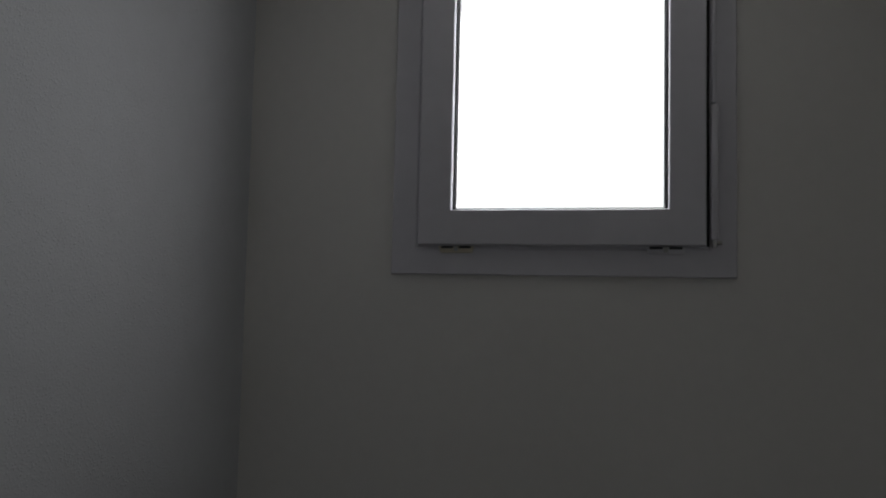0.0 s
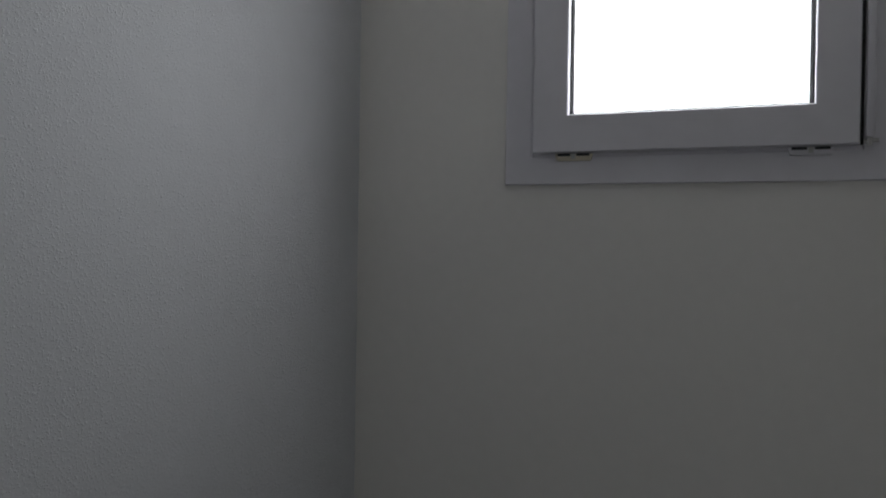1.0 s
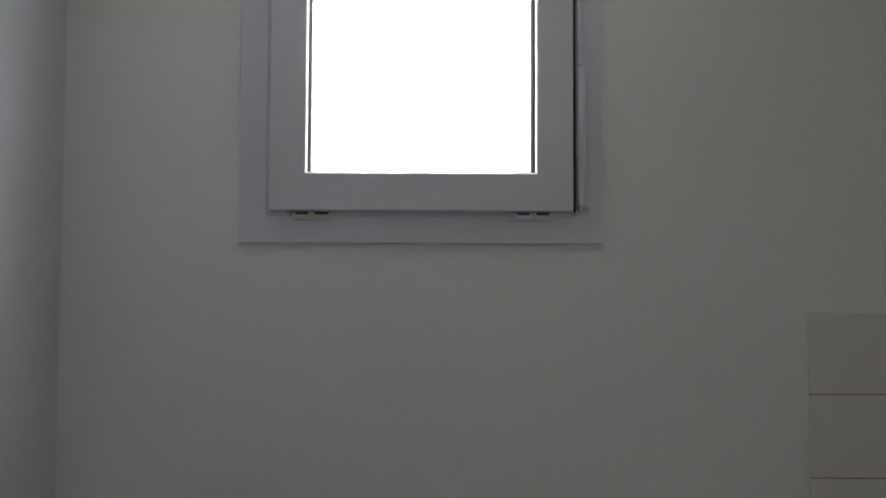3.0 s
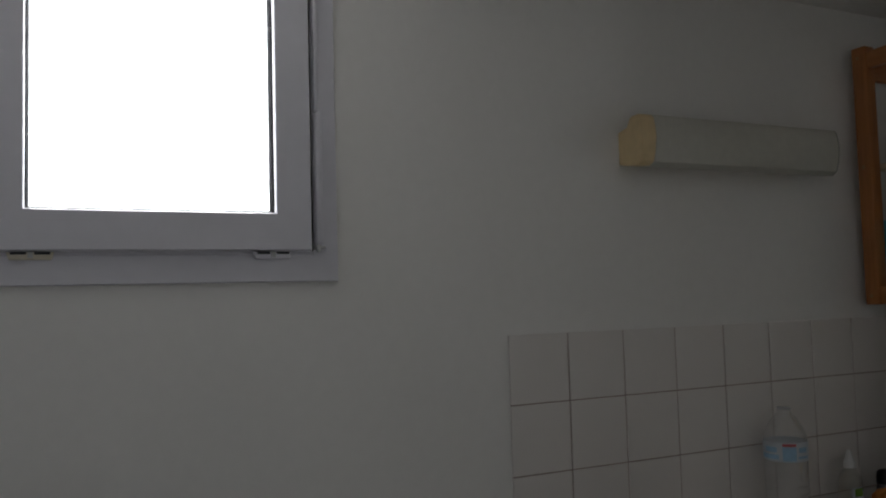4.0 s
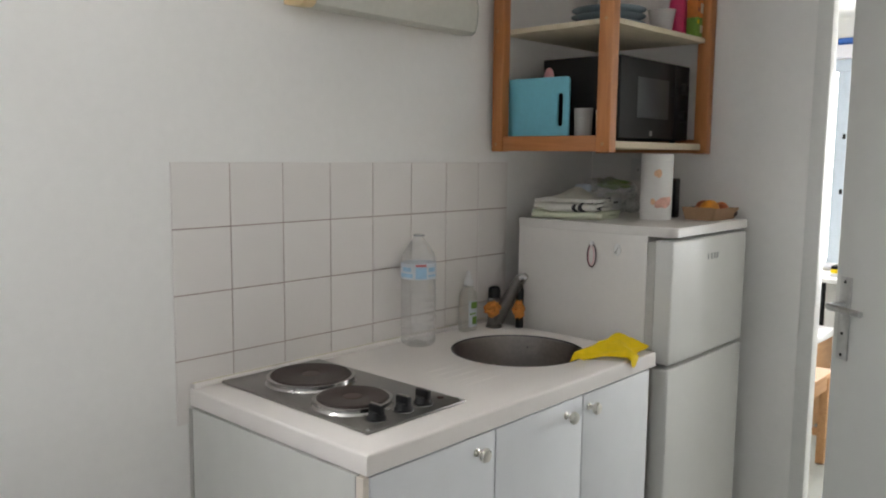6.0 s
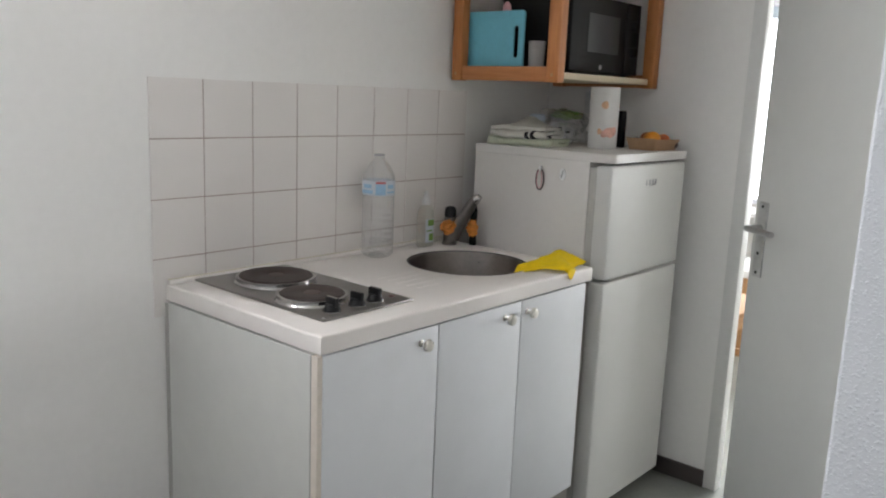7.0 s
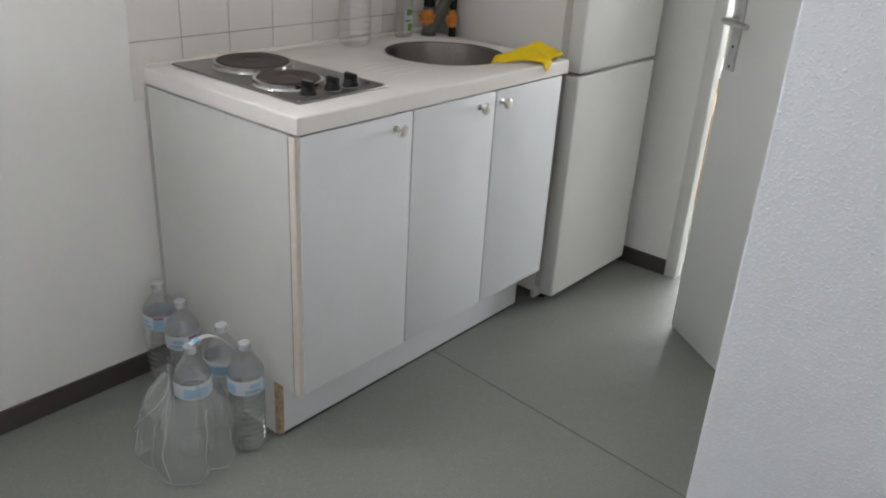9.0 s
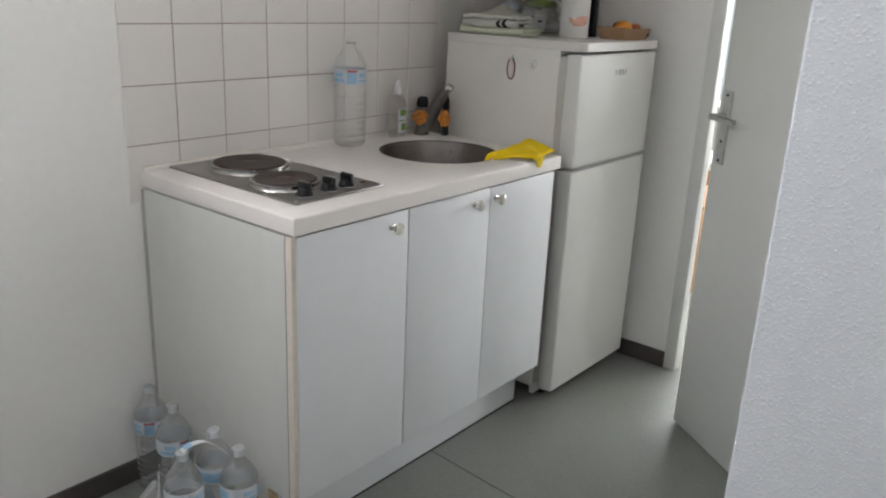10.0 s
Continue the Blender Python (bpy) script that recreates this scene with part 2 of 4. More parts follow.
GREEN = mat("green_card", (0.16, 0.30, 0.04), 0.5, vary=0.2, scale=20.0)
CRATE = wood("brown_crate_wood", (0.42, 0.23, 0.10), (0.34, 0.17, 0.07), "x", 0.6)
PALEPINK = mat("pale_pink_plastic", (0.72, 0.38, 0.40), 0.4)
MILKY = clear("milky_plastic", (0.95, 0.93, 0.93), 0.10, 0.3, 0.28)
BOTTLE = clear("clear_bottle", (0.996, 0.998, 0.998), 0.17, 0.14, 0.045)
FULLBOTTLE = clear("filled_bottle", (0.997, 0.999, 1.0), 0.24, 0.18, 0.035)
WATER = clear("water", (0.985, 0.99, 0.992), 0.06, 0.02)
FILM = clear("shrink_film", (0.998, 0.999, 0.999), 0.17, 0.18, 0.12)
CAP = clear("milky_cap", (0.93, 0.95, 0.96), 0.12, 0.25, 0.36)
# Film creases: their bright edge highlights are put in as white haze.
FOLD = clear("film_fold", (0.98, 0.985, 0.985), 0.25, 0.2, 0.55)
LABEL = mat("label_paper", (0.63, 0.67, 0.72), 0.45, vary=0.05, scale=30.0)
LABELBLUE = mat("label_blue", (0.34, 0.54, 0.70), 0.45, vary=0.15, scale=40.0)
LABELRED = mat("label_red", (0.55, 0.10, 0.12), 0.45)
WHITEPLASTIC = mat("white_plastic", (0.78, 0.78, 0.77), 0.4)
SOAP = clear("soap_bottle", (0.965, 0.97, 0.94), 0.14, 0.08, 0.05)
SPONGE = mat("orange_sponge", (0.66, 0.25, 0.05), 0.95, vary=0.2, scale=60.0, bump=0.8, bscale=350.0, bdist=0.003)
YELLOW = mat("yellow_cloth", (0.86, 0.60, 0.0), 0.75, vary=0.08, scale=15.0, bump=0.3, bscale=500.0)
TOWEL = mat("towel_cotton", (0.66, 0.645, 0.59), 0.95, vary=0.06, scale=20.0, bump=0.7, bscale=420.0, bdist=0.002)
TOWEL2 = mat("pale_green_cotton", (0.62, 0.65, 0.50), 0.95, vary=0.06, scale=20.0, bump=0.7, bscale=420.0, bdist=0.002)
STRIPE = mat("black_stripe", (0.02, 0.02, 0.022), 0.95, bump=0.5, bscale=420.0)
PAPER = mat("kitchen_paper", (0.78, 0.765, 0.74), 0.9, vary=0.03, scale=20.0, bump=0.4, bscale=180.0, bdist=0.0015)
PRINTO = mat("orange_print", (0.78, 0.50, 0.32), 0.9, vary=0.2, scale=60.0)
PRINTP = mat("pink_print", (0.76, 0.44, 0.36), 0.9, vary=0.25, scale=60.0)
CARD = mat("brown_card", (0.33, 0.20, 0.11), 0.8, vary=0.12, scale=18.0)
FRUIT = mat("orange_peel", (0.72, 0.28, 0.02), 0.5, vary=0.1, scale=30.0, bump=0.4, bscale=300.0)
ORANGEFRUIT = mat("clementine_peel", (0.62, 0.16, 0.02), 0.5, vary=0.15, scale=25.0, bump=0.4, bscale=300.0)
REDFRUIT = mat("red_peel", (0.42, 0.10, 0.03), 0.4, vary=0.25, scale=20.0)
DARKFRUIT = mat("dark_peel", (0.06, 0.035, 0.03), 0.5)
DOORPAINT = mat("door_paint", (0.66, 0.665, 0.64), 0.42, vary=0.02, scale=2.0, fine=25.0)
FRAMEPAINT = mat("frame_paint", (0.74, 0.735, 0.71), 0.4, vary=0.03, scale=4.0)
HAIRBAND = mat("brown_hairband", (0.07, 0.03, 0.032), 0.7)
BEIGE = mat("beige_plastic", (0.70, 0.64, 0.52), 0.5)
PALEBLUE = mat("pale_blue_fabric", (0.55, 0.62, 0.70), 0.8)
STRONGBLUE = mat("blue_plastic", (0.03, 0.12, 0.42), 0.4)
LINEN = mat("white_linen", (0.76, 0.75, 0.74), 0.9, bump=0.5, bscale=300.0)
DARKBADGE = mat("grey_badge", (0.36, 0.36, 0.37), 0.4, 0.3)
HUB = mat("worn_iron", (0.075, 0.045, 0.038), 0.5, 0.2, vary=0.2, scale=60.0)
REDLED = mat("red_pilot_lens", (0.05, 0.010, 0.010), 0.3)


# ---- builders ----
PLACE = {}


def thing(name, at, label="", category="", group="", kind="", turn=0.0):
    ob = new(name)
    ob.empty_display_size = 0.05
    m = pose(*at, 0, 0, turn)
    ob.matrix_world = m
    PLACE[ob] = m
    return tagged(ob, label, category, group, kind)


def part(name, bm, material, parent, label="", smooth=True, local=False):
    """Links a bmesh, given in world places (or the parent's own), as one mesh under a thing or part."""
    if parent is not None and not local:
        bm.transform(PLACE[parent].inverted())
    bmesh.ops.recalc_face_normals(bm, faces=bm.faces)
    me = bpy.data.meshes.new(name)
    bm.to_mesh(me)
    bm.free()
    me.materials.append(material)
    if smooth:
        me.shade_smooth()
        me.set_sharp_from_angle(angle=radians(38))
    ob = new(name, me)
    if parent is not None:
        ob.parent = parent
        PLACE[ob] = PLACE[parent]
    return tagged(ob, label)


def structure(name, bm, material, label, category):
    ob = part(name, bm, material, None, smooth=False)
    PLACE[ob] = Matrix()
    return tagged(ob, label, category, "", "structure")


def box(x0, x1, y0, y1, z0, z1, bevel=0.0, seg=2, bm=None):
    b = bmesh.new()
    m = Matrix.LocRotScale(((x0 + x1) / 2, (y0 + y1) / 2, (z0 + z1) / 2), None, (abs(x1 - x0), abs(y1 - y0), abs(z1 - z0)))
    bmesh.ops.create_cube(b, size=1.0, matrix=m)
    if bevel:
        bmesh.ops.bevel(b, geom=b.edges[:], offset=bevel, segments=seg, profile=0.5, affect="EDGES")
    if bm is None:
        return b
    me = bpy.data.meshes.new("join")
    b.to_mesh(me)
    b.free()
    bm.from_mesh(me)
    bpy.data.meshes.remove(me)
    return bm


def loft(loops, closed=True, caps=True):
    """Skin between loops of equally many points."""
    bm = bmesh.new()
    rows = [[bm.verts.new(p) for p in loop] for loop in loops]
    n = len(rows[0])
    for a, b in zip(rows, rows[1:]):
        for i in range(n if closed else n - 1):
            j = (i + 1) % n
            bm.faces.new((a[i], a[j], b[j], b[i]))
    if caps:
        bm.faces.new(rows[0])
        bm.faces.new(rows[-1])
    return bm


def lathe(profile, at=(0, 0, 0), seg=32, caps=True):
    """Turned form: profile of (radius, height) about the upright axis."""
    loops = []
    for r, z in profile:
        loops.append([(at[0] + r * math.cos(2 * math.pi * i / seg), at[1] + r * math.sin(2 * math.pi * i / seg), at[2] + z) for i in range(seg)])
    return loft(loops, True, caps)


def tube(points, radius, seg=12):
    """A round bar along a line of points; radius a number or one for each point."""
    pts = [Vector(p) for p in points]
    rad = radius if isinstance(radius, (list, tuple)) else [radius] * len(pts)
    loops, side = [], None
    for i, p in enumerate(pts):
        d = (pts[min(i + 1, len(pts) - 1)] - pts[max(i - 1, 0)]).normalized()
        if side is None:
            side = d.cross(Vector((0, 0, 1)) if abs(d.z) < 0.9 else Vector((1, 0, 0))).normalized()
        side = (side - d * side.dot(d)).normalized()
        up = d.cross(side)
        loops.append([p + rad[i] * (math.cos(a) * side + math.sin(a) * up) for a in (2 * math.pi * k / seg for k in range(seg))])
    return loft(loops)


def prism(outline, axis, a, b, bevel=0.0):
    """An outline of two coordinates drawn out along an axis from a to b."""
    def at(p, v):
        return {"x": (v, p[0], p[1]), "y": (p[0], v, p[1]), "z": (p[0], p[1], v)}[axis]
    bm = loft([[at(p, a) for p in outline], [at(p, b) for p in outline]])
    if bevel:
        bmesh.ops.bevel(bm, geom=bm.edges[:], offset=bevel, segments=2, profile=0.5, affect="EDGES")
    return bm


def sheet(fn, nu, nv, thick=0.0):
    """A cloth-like sheet from a function of u and v, with thickness."""
    top = [[Vector(fn(i / nu, j / nv)) for j in range(nv + 1)] for i in range(nu + 1)]
    bm = bmesh.new()
    vs = [[bm.verts.new(p) for p in row] for row in top]
    for i in range(nu):
        for j in range(nv):
            bm.faces.new((vs[i][j], vs[i + 1][j], vs[i + 1][j + 1], vs[i][j + 1]))
    if thick:
        bmesh.ops.recalc_face_normals(bm, faces=bm.faces)
        bmesh.ops.solidify(bm, geom=bm.faces[:], thickness=thick)
    return bm


def blob(at, size, rough=0.0, scale=8.0, sub=3):
    """A soft uneven lump."""
    bm = bmesh.new()
    bmesh.ops.create_icosphere(bm, subdivisions=sub, radius=1.0)
    for v in bm.verts:
        k = 1 + rough * noise.noise(v.co * scale * 0.3 + Vector(at) * 7)
        v.co = Vector((at[0] + v.co.x * size[0] * k, at[1] + v.co.y * size[1] * k, at[2] + v.co.z * size[2] * k))
    return bm


# ---- shell of the place ----
XL, XR, ZC = -1.38, 1.737, 2.262          # side walls and ceiling height
YP = -1.60                                # kitchen face of the shower-room wall
floor_bm = bmesh.new()
box(XL - 0.2, 0.03, -2.75, 0.239, -0.12, 0.0, bm=floor_bm)
box(0.03, XR + 0.04, -3.4, 0.239, -0.12, 0.0, bm=floor_bm)
box(XR + 0.04, 4.5, -3.4, 1.1, -0.12, 0.0, bm=floor_bm)
floor = structure("floor", floor_bm, VINYL, "grey-green speckled vinyl sheet floor", "floor")
part("floor_seam", prism([(0.6482, -0.50), (0.6522, -0.50), (0.558, YP - 0.2), (0.554, YP - 0.2)], "z", 0.0002, 0.0012), SEAM, floor, "dark welded seam in the vinyl")

north = bmesh.new()
WX0, WX1, WZ0, WZ1 = -1.035, -0.390, 1.546, 2.246
box(XL - 0.2, WX0, 0, 0.24, 0, ZC, bm=north)
box(WX1, XR + 0.04, 0, 0.24, 0, ZC, bm=north)
box(WX0, WX1, 0, 0.24, 0, WZ0, bm=north)
box(WX0, WX1, 0, 0.24, WZ1, ZC, bm=north)
wall_north = structure("wall_north", north, PAINT, "matt white painted wall with a window opening", "wall")
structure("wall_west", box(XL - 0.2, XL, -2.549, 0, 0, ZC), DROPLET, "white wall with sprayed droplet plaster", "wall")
# Unseen end wall, its distance chosen to bounce window light onto the kitchenette.
structure("wall_south_bounce", box(XL - 0.2, 0.0, -2.75, -2.55, 0, ZC), PAINT, "unseen white end wall, set close to bounce window light", "wall")
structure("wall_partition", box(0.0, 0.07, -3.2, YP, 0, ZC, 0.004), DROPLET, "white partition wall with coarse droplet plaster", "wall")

DX0, DX1, DH = 0.915, 1.665, 2.05         # shower-room doorway
pn = bmesh.new()
box(0.0701, DX0, YP - 0.07, YP, 0, ZC, bm=pn)
box(DX1, XR, YP - 0.07, YP, 0, ZC, bm=pn)
box(DX0, DX1, YP - 0.07, YP, DH, ZC, bm=pn)
structure("wall_shower_room", pn, PAINT, "white painted partition with a doorway", "wall")
structure("wall_shower_back", box(0.07, XR, -3.3, -3.2, 0, ZC), PAINT, "white painted wall of the shower room", "wall")

EY0, EY1, EH = -0.8340, -1.545, 2.05       # doorway to the living room
pe = bmesh.new()
box(XR, XR + 0.04, EY0, 0, 0, ZC, bm=pe)
box(XR, XR + 0.04, -3.3, EY1, 0, ZC, bm=pe)
box(XR, XR + 0.04, EY1, EY0, EH, ZC, bm=pe)
wall_east = structure("wall_east", pe, PAINT, "matt white painted wall with a doorway", "wall")
cb = box(XL - 0.2, 0.03, -2.75, 0.239, ZC, ZC + 0.15)
box(0.03, XR + 0.04, -3.4, 0.239, ZC, ZC + 0.15, bm=cb)
box(XR + 0.04, 4.5, -3.4, 1.1, ZC, ZC + 0.15, bm=cb)
structure("ceiling", cb, CEIL, "off-white painted ceiling", "ceiling")

# living room beyond
structure("wall_living_north", box(XR + 0.04, 4.5, 1.0, 1.1, 0, ZC), PAINT, "white painted living room wall", "wall")
structure("wall_living_south", box(XR + 0.04, 4.5, -3.3, -3.2, 0, ZC), PAINT, "white painted living room wall", "wall")
le = bmesh.new()
LY0, LY1, LZ0, LZ1 = 0.14, -2.75, 0.80, 2.02
FXW = 4.30
box(FXW, FXW + 0.2, LY0, 1.0, 0, ZC, bm=le)
box(FXW, FXW + 0.2, -3.2, LY1, 0, ZC, bm=le)
box(FXW, FXW + 0.2, LY1, LY0, 0, LZ0, bm=le)
box(FXW, FXW + 0.2, LY1, LY0, LZ1, ZC, bm=le)
box(XR + 0.04, XR + 0.10, 0.2405, 1.0, 0, ZC, bm=le)
structure("wall_living_east", le, PAINT, "white living room wall with a wide window", "wall")

# skirting boards, brown
sk = 0.065
structure("baseboard_1", box(XL + 0.0005, 0.0285, -0.011, 0, 0, sk, 0.002), SKIRT, "dark brown skirting board along the wall", "baseboard")
structure("baseboard_2", box(XR - 0.011, XR, -0.7885, -0.012, 0, sk, 0.002), SKIRT, "dark brown skirting board along the wall", "baseboard")
structure("baseboard_3", box(XL, XL + 0.011, -2.548, -0.012, 0, sk, 0.002), SKIRT, "dark brown skirting board along the wall", "baseboard")
structure("baseboard_4", box(-0.011, 0, -2.548, YP - 0.004, 0, sk, 0.002), SKIRT, "dark brown skirting board along the wall", "baseboard")

# door frame to the living room
fr = tagged(new("door_1"), "white painted door frame of the living room doorway", "door frame", "", "structure")
PLACE[fr] = Matrix()
part("jamb", box(XR - 0.006, XR + 0.046, EY0 - 0.002, EY0 + 0.045, 0, EH + 0.045, 0.003), FRAMEPAINT, fr)
part("jamb", box(XR - 0.006, XR + 0.046, EY1 - 0.045, EY1 + 0.002, 0, EH + 0.045, 0.003), FRAMEPAINT, fr)
part("head", box(XR - 0.006, XR + 0.046, EY1 + 0.0025, EY0 - 0.0025, EH - 0.002, EH + 0.045, 0.003), FRAMEPAINT, fr)

# shower-room door, standing open
sd = tagged(new("door_2"), "plain white flush door standing open into the kitchen", "door", "", "structure")
ang = math.degrees(math.atan2(-1.001 + 1.597, 1.360 - 0.936))
dm = pose(0.936, -1.617 + 0.02, 0, 0, 0, ang)
LEAF = 0.7315
sd.matrix_world = dm
PLACE[sd] = dm
part("leaf", box(0.0, LEAF, -0.04, 0.0, 0.008, 2.03, 0.0015), DOORPAINT, sd, "white painted flush leaf", local=True)
for s in (1, -1):
    y = 0.0 if s > 0 else -0.04
    pl = part("handle_plate", box(LEAF - 0.061, LEAF - 0.021, y, y + s * 0.006, 0.905, 1.125, 0.0025), METAL, sd, "brushed aluminium handle plate", local=True)
    part("handle", tube([(LEAF - 0.041, y + s * 0.004, 1.05), (LEAF - 0.041, y + s * 0.045, 1.05), (LEAF - 0.045, y + s * 0.054, 1.05),
                         (LEAF - 0.055, y + s * 0.058, 1.05), (LEAF - 0.113, y + s * 0.056, 1.05), (LEAF - 0.158, y + s * 0.053, 1.049)],
                        [0.009, 0.009, 0.0095, 0.0095, 0.009, 0.008]), METAL, sd, "brushed aluminium lever", local=True)
    for z in (0.918, 1.112, 0.975):
        part("screw", prism([(LEAF - 0.041 + 0.0045 * math.cos(a), z + 0.0045 * math.sin(a)) for a in (k * math.pi / 5 for k in range(10))], "y",
                            y + s * 0.0062, y + s * 0.0075), BLACK, pl, local=True)
part("lock_face", box(LEAF + 0.0002, LEAF + 0.002, -0.03, -0.01, 0.9, 1.12), METAL, sd, "steel lock face", local=True)
for y0, nm in ((DX0, "jamb"), (DX1, "jamb")):
    jx0, jx1 = (y0 - 0.04, y0 + 0.012) if y0 == DX0 else (y0 - 0.012, y0 + 0.04)
    d3 = structure("door_frame", box(jx0, jx1, YP - 0.078, YP + 0.008, 0, DH + 0.04, 0.003), FRAMEPAINT, "white painted door frame post", "door frame")
structure("door_frame_head", box(DX0 + 0.0125, DX1 - 0.0125, YP - 0.078, YP + 0.008, DH - 0.012, DH + 0.04, 0.003), FRAMEPAINT, "white painted door frame head", "door frame")

# ---- kitchen window ----
win = tagged(new("window_1"), "white plastic tilt window with clear glass", "window", "", "structure")
PLACE[win] = Matrix()
FX0, FX1, FZ0, FZ1 = -1.050, -0.378, 1.532, 2.256
SX0, SX1, SZ0, SZ1 = -0.990, -0.434, 1.5905, 2.205
GX0, GX1, GZ0, GZ1 = -0.922, -0.503, 1.662, 2.140


def mitred(x0, x1, z0, z1, i0, i1, k0, k1, section):
    """Four mitred rails as loops round an opening; section: (t, y) from outer edge 0 to inner edge 1."""
    loops = []
    for t, y in section:
        xa, xb, za, zb = x0 + (i0 - x0) * t, x1 + (i1 - x1) * t, z0 + (k0 - z0) * t, z1 + (k1 - z1) * t
        loops.append([(xa, y, za), (xb, y, za), (xb, y, zb), (xa, y, zb)])
    loops.append(loops[0])
    return loft(loops, True, False)


part("outer_frame", mitred(FX0, FX1, FZ0, FZ1, SX0 + 0.022, SX1 - 0.022, SZ0 + 0.022, SZ1 - 0.022,
     [(0, 0.001), (0, -0.009), (0.02, -0.012), (0.62, -0.012), (0.66, -0.010), (1, -0.010), (1, 0.06), (0.35, 0.06), (0.35, 0.001)]), PVC, win, smooth=False)
sash = part("sash", mitred(SX0, SX1, SZ0, SZ1, GX0, GX1, GZ0, GZ1,
     [(0, -0.0115), (0, -0.026), (0.03, -0.030), (0.955, -0.030), (0.98, -0.0285), (0.99, -0.026), (1, -0.023), (1, 0.03), (0.4, 0.03), (0.4, -0.0115)]), PVC, win, smooth=False)
part("glazing_gasket", mitred(GX0 - 0.001, GX1 + 0.001, GZ0 - 0.001, GZ1 + 0.001, GX0 + 0.006, GX1 - 0.008, GZ0 + 0.004, GZ1 - 0.004,
     [(0, -0.014), (0, -0.0165), (0.5, -0.0175), (1, -0.013), (1, -0.008), (0, -0.008)]), GASKET, sash, "thin black glazing gasket", smooth=False)
pane = part("pane", box(GX0 - 0.01, GX1 + 0.01, -0.006, 0.014, GZ0 - 0.01, GZ1 + 0.01), GLASS, sash, "clear double glazing", smooth=False)
pane.visible_shadow = False
for hx in (-0.913, -0.507):
    cover = part("drain_cover", prism([(hx - 0.036, 1.5885), (hx - 0.032, 1.5755), (hx + 0.032, 1.5755), (hx + 0.036, 1.5885)], "y", -0.0122, -0.020, 0.001), BEIGE if hx < -0.8 else PVC, win, "small plastic hinge cover under the sash")
    part("pin", box(hx - 0.004, hx + 0.004, -0.0235, -0.0205, 1.5785, 1.589), METAL, cover)
    part("slot", box(hx - 0.030, hx - 0.006, -0.0208, -0.0203, 1.5845, 1.5888), GASKET, cover)
    part("slot", box(hx + 0.006, hx + 0.030, -0.0208, -0.0203, 1.5845, 1.5888), GASKET, cover)
part("sash_gap", box(SX1 + 0.0008, SX1 + 0.006, -0.0135, -0.0122, SZ0, SZ1), GASKET, win, "dark gap beside the sash")
part("hinge_cover", box(SX1 + 0.008, SX1 + 0.021, -0.036, -0.0125, 1.602, 1.858, 0.004), PVC, win, "white plastic hinge cover strip")
part("hinge_cover", box(SX1 + 0.009, SX1 + 0.018, -0.026, -0.0125, 1.862, 2.16, 0.003), PVC, win, "white plastic hinge cover strip")
part("hinge_pin", tube([(SX1 + 0.014, -0.024, 1.588), (SX1 + 0.014, -0.024, 1.616)], 0.0042, 10), METAL, win, "worn metal hinge pin")
part("hinge_pin", tube([(SX1 + 0.006, -0.02, 1.596), (SX1 + 0.028, -0.02, 1.597)], 0.0036, 10), METAL, win, "worn metal hinge pin")

# ---- kitchenette ----
CX0, CX1, CF, CT = 0.034, 1.120, -0.611, 0.890
cab = thing("kitchen_cabinet", (0.57, -0.3, 0), "white laminate kitchenette base cabinet with three doors", "cabinet")
SIDE = [(-0.016, 0.0), (-0.016, 0.8435), (-0.5800, 0.8435), (-0.5800, 0.166), (-0.500, 0.166), (-0.500, 0.0)]
side = part("side_panel", prism(SIDE, "x", 0.032, 0.048), SIDELAM, cab, "white laminate side panel, shade put into its colour", smooth=False)
part("edge_gap", box(0.0330, 0.0470, -0.5825, -0.5802, 0.168, 0.8430), SKIRT, side, "brown gap before the edge band")
part("edge_band", box(0.0322, 0.0458, -0.6030, -0.5828, 0.166, 0.8434), EDGEBAND, side, "yellowed edge band")
part("edge_band", box(0.0322, 0.0474, -0.5185, -0.5003, 0.004, 0.164), CHIP, side, "swollen brown chipboard edge")
part("side_panel", prism(SIDE, "x", 1.080, 1.095), SIDELAM, cab, smooth=False)
part("bottom_panel", box(0.0485, 1.0795, -0.58, -0.04, 0.166, 0.184), SIDELAM, cab, smooth=False)
part("back_panel", box(0.060, 1.0758, -0.0395, -0.025, 0.1845, 0.842), SIDELAM, cab, smooth=False)
part("plinth", box(0.0478, 1.098, -0.518, -0.503, 0.0, 0.163, 0.001), LAMINATE, cab, "white plinth board")
# Added strip: stands for the shade in the gap between panel and wall.
part("wall_gap_shade", box(0.0302, 0.0318, -0.0158, -0.001, 0.068, 0.842), GREYGAP, cab, "strip standing for the shaded gap at the wall")
part("plinth_foot_strip", box(0.0478, 1.098, -0.5205, -0.5182, 0.0, 0.005), GASKET, cab, "thin dark strip along the plinth foot")
KZ = 0.808
for (a, b), kx in (((0.0462, 0.411), 0.349), ((0.4155, 0.757), 0.683), ((0.7615, 1.096), 0.785)):
    d = part("door", box(a, b, -0.606, -0.588, 0.168, 0.8425, 0.0015), LAMINATE, cab, "white laminate cabinet door")
    part("edge_strip", box(b + 0.0003, b + 0.0014, -0.604, -0.590, 0.17, 0.836), EDGEBAND, d, "yellowed door edge")
    knob = lathe([(0.0085, 0), (0.0085, 0.003), (0.0048, 0.005), (0.0048, 0.013), (0.009, 0.016), (0.0145, 0.021), (0.0155, 0.026), (0.013, 0.031), (0.007, 0.033)], seg=20)
    knob.transform(pose(kx, -0.6062, KZ, 90, 0, 0))
    part("knob", knob, NICKEL, d, "round nickel knob")

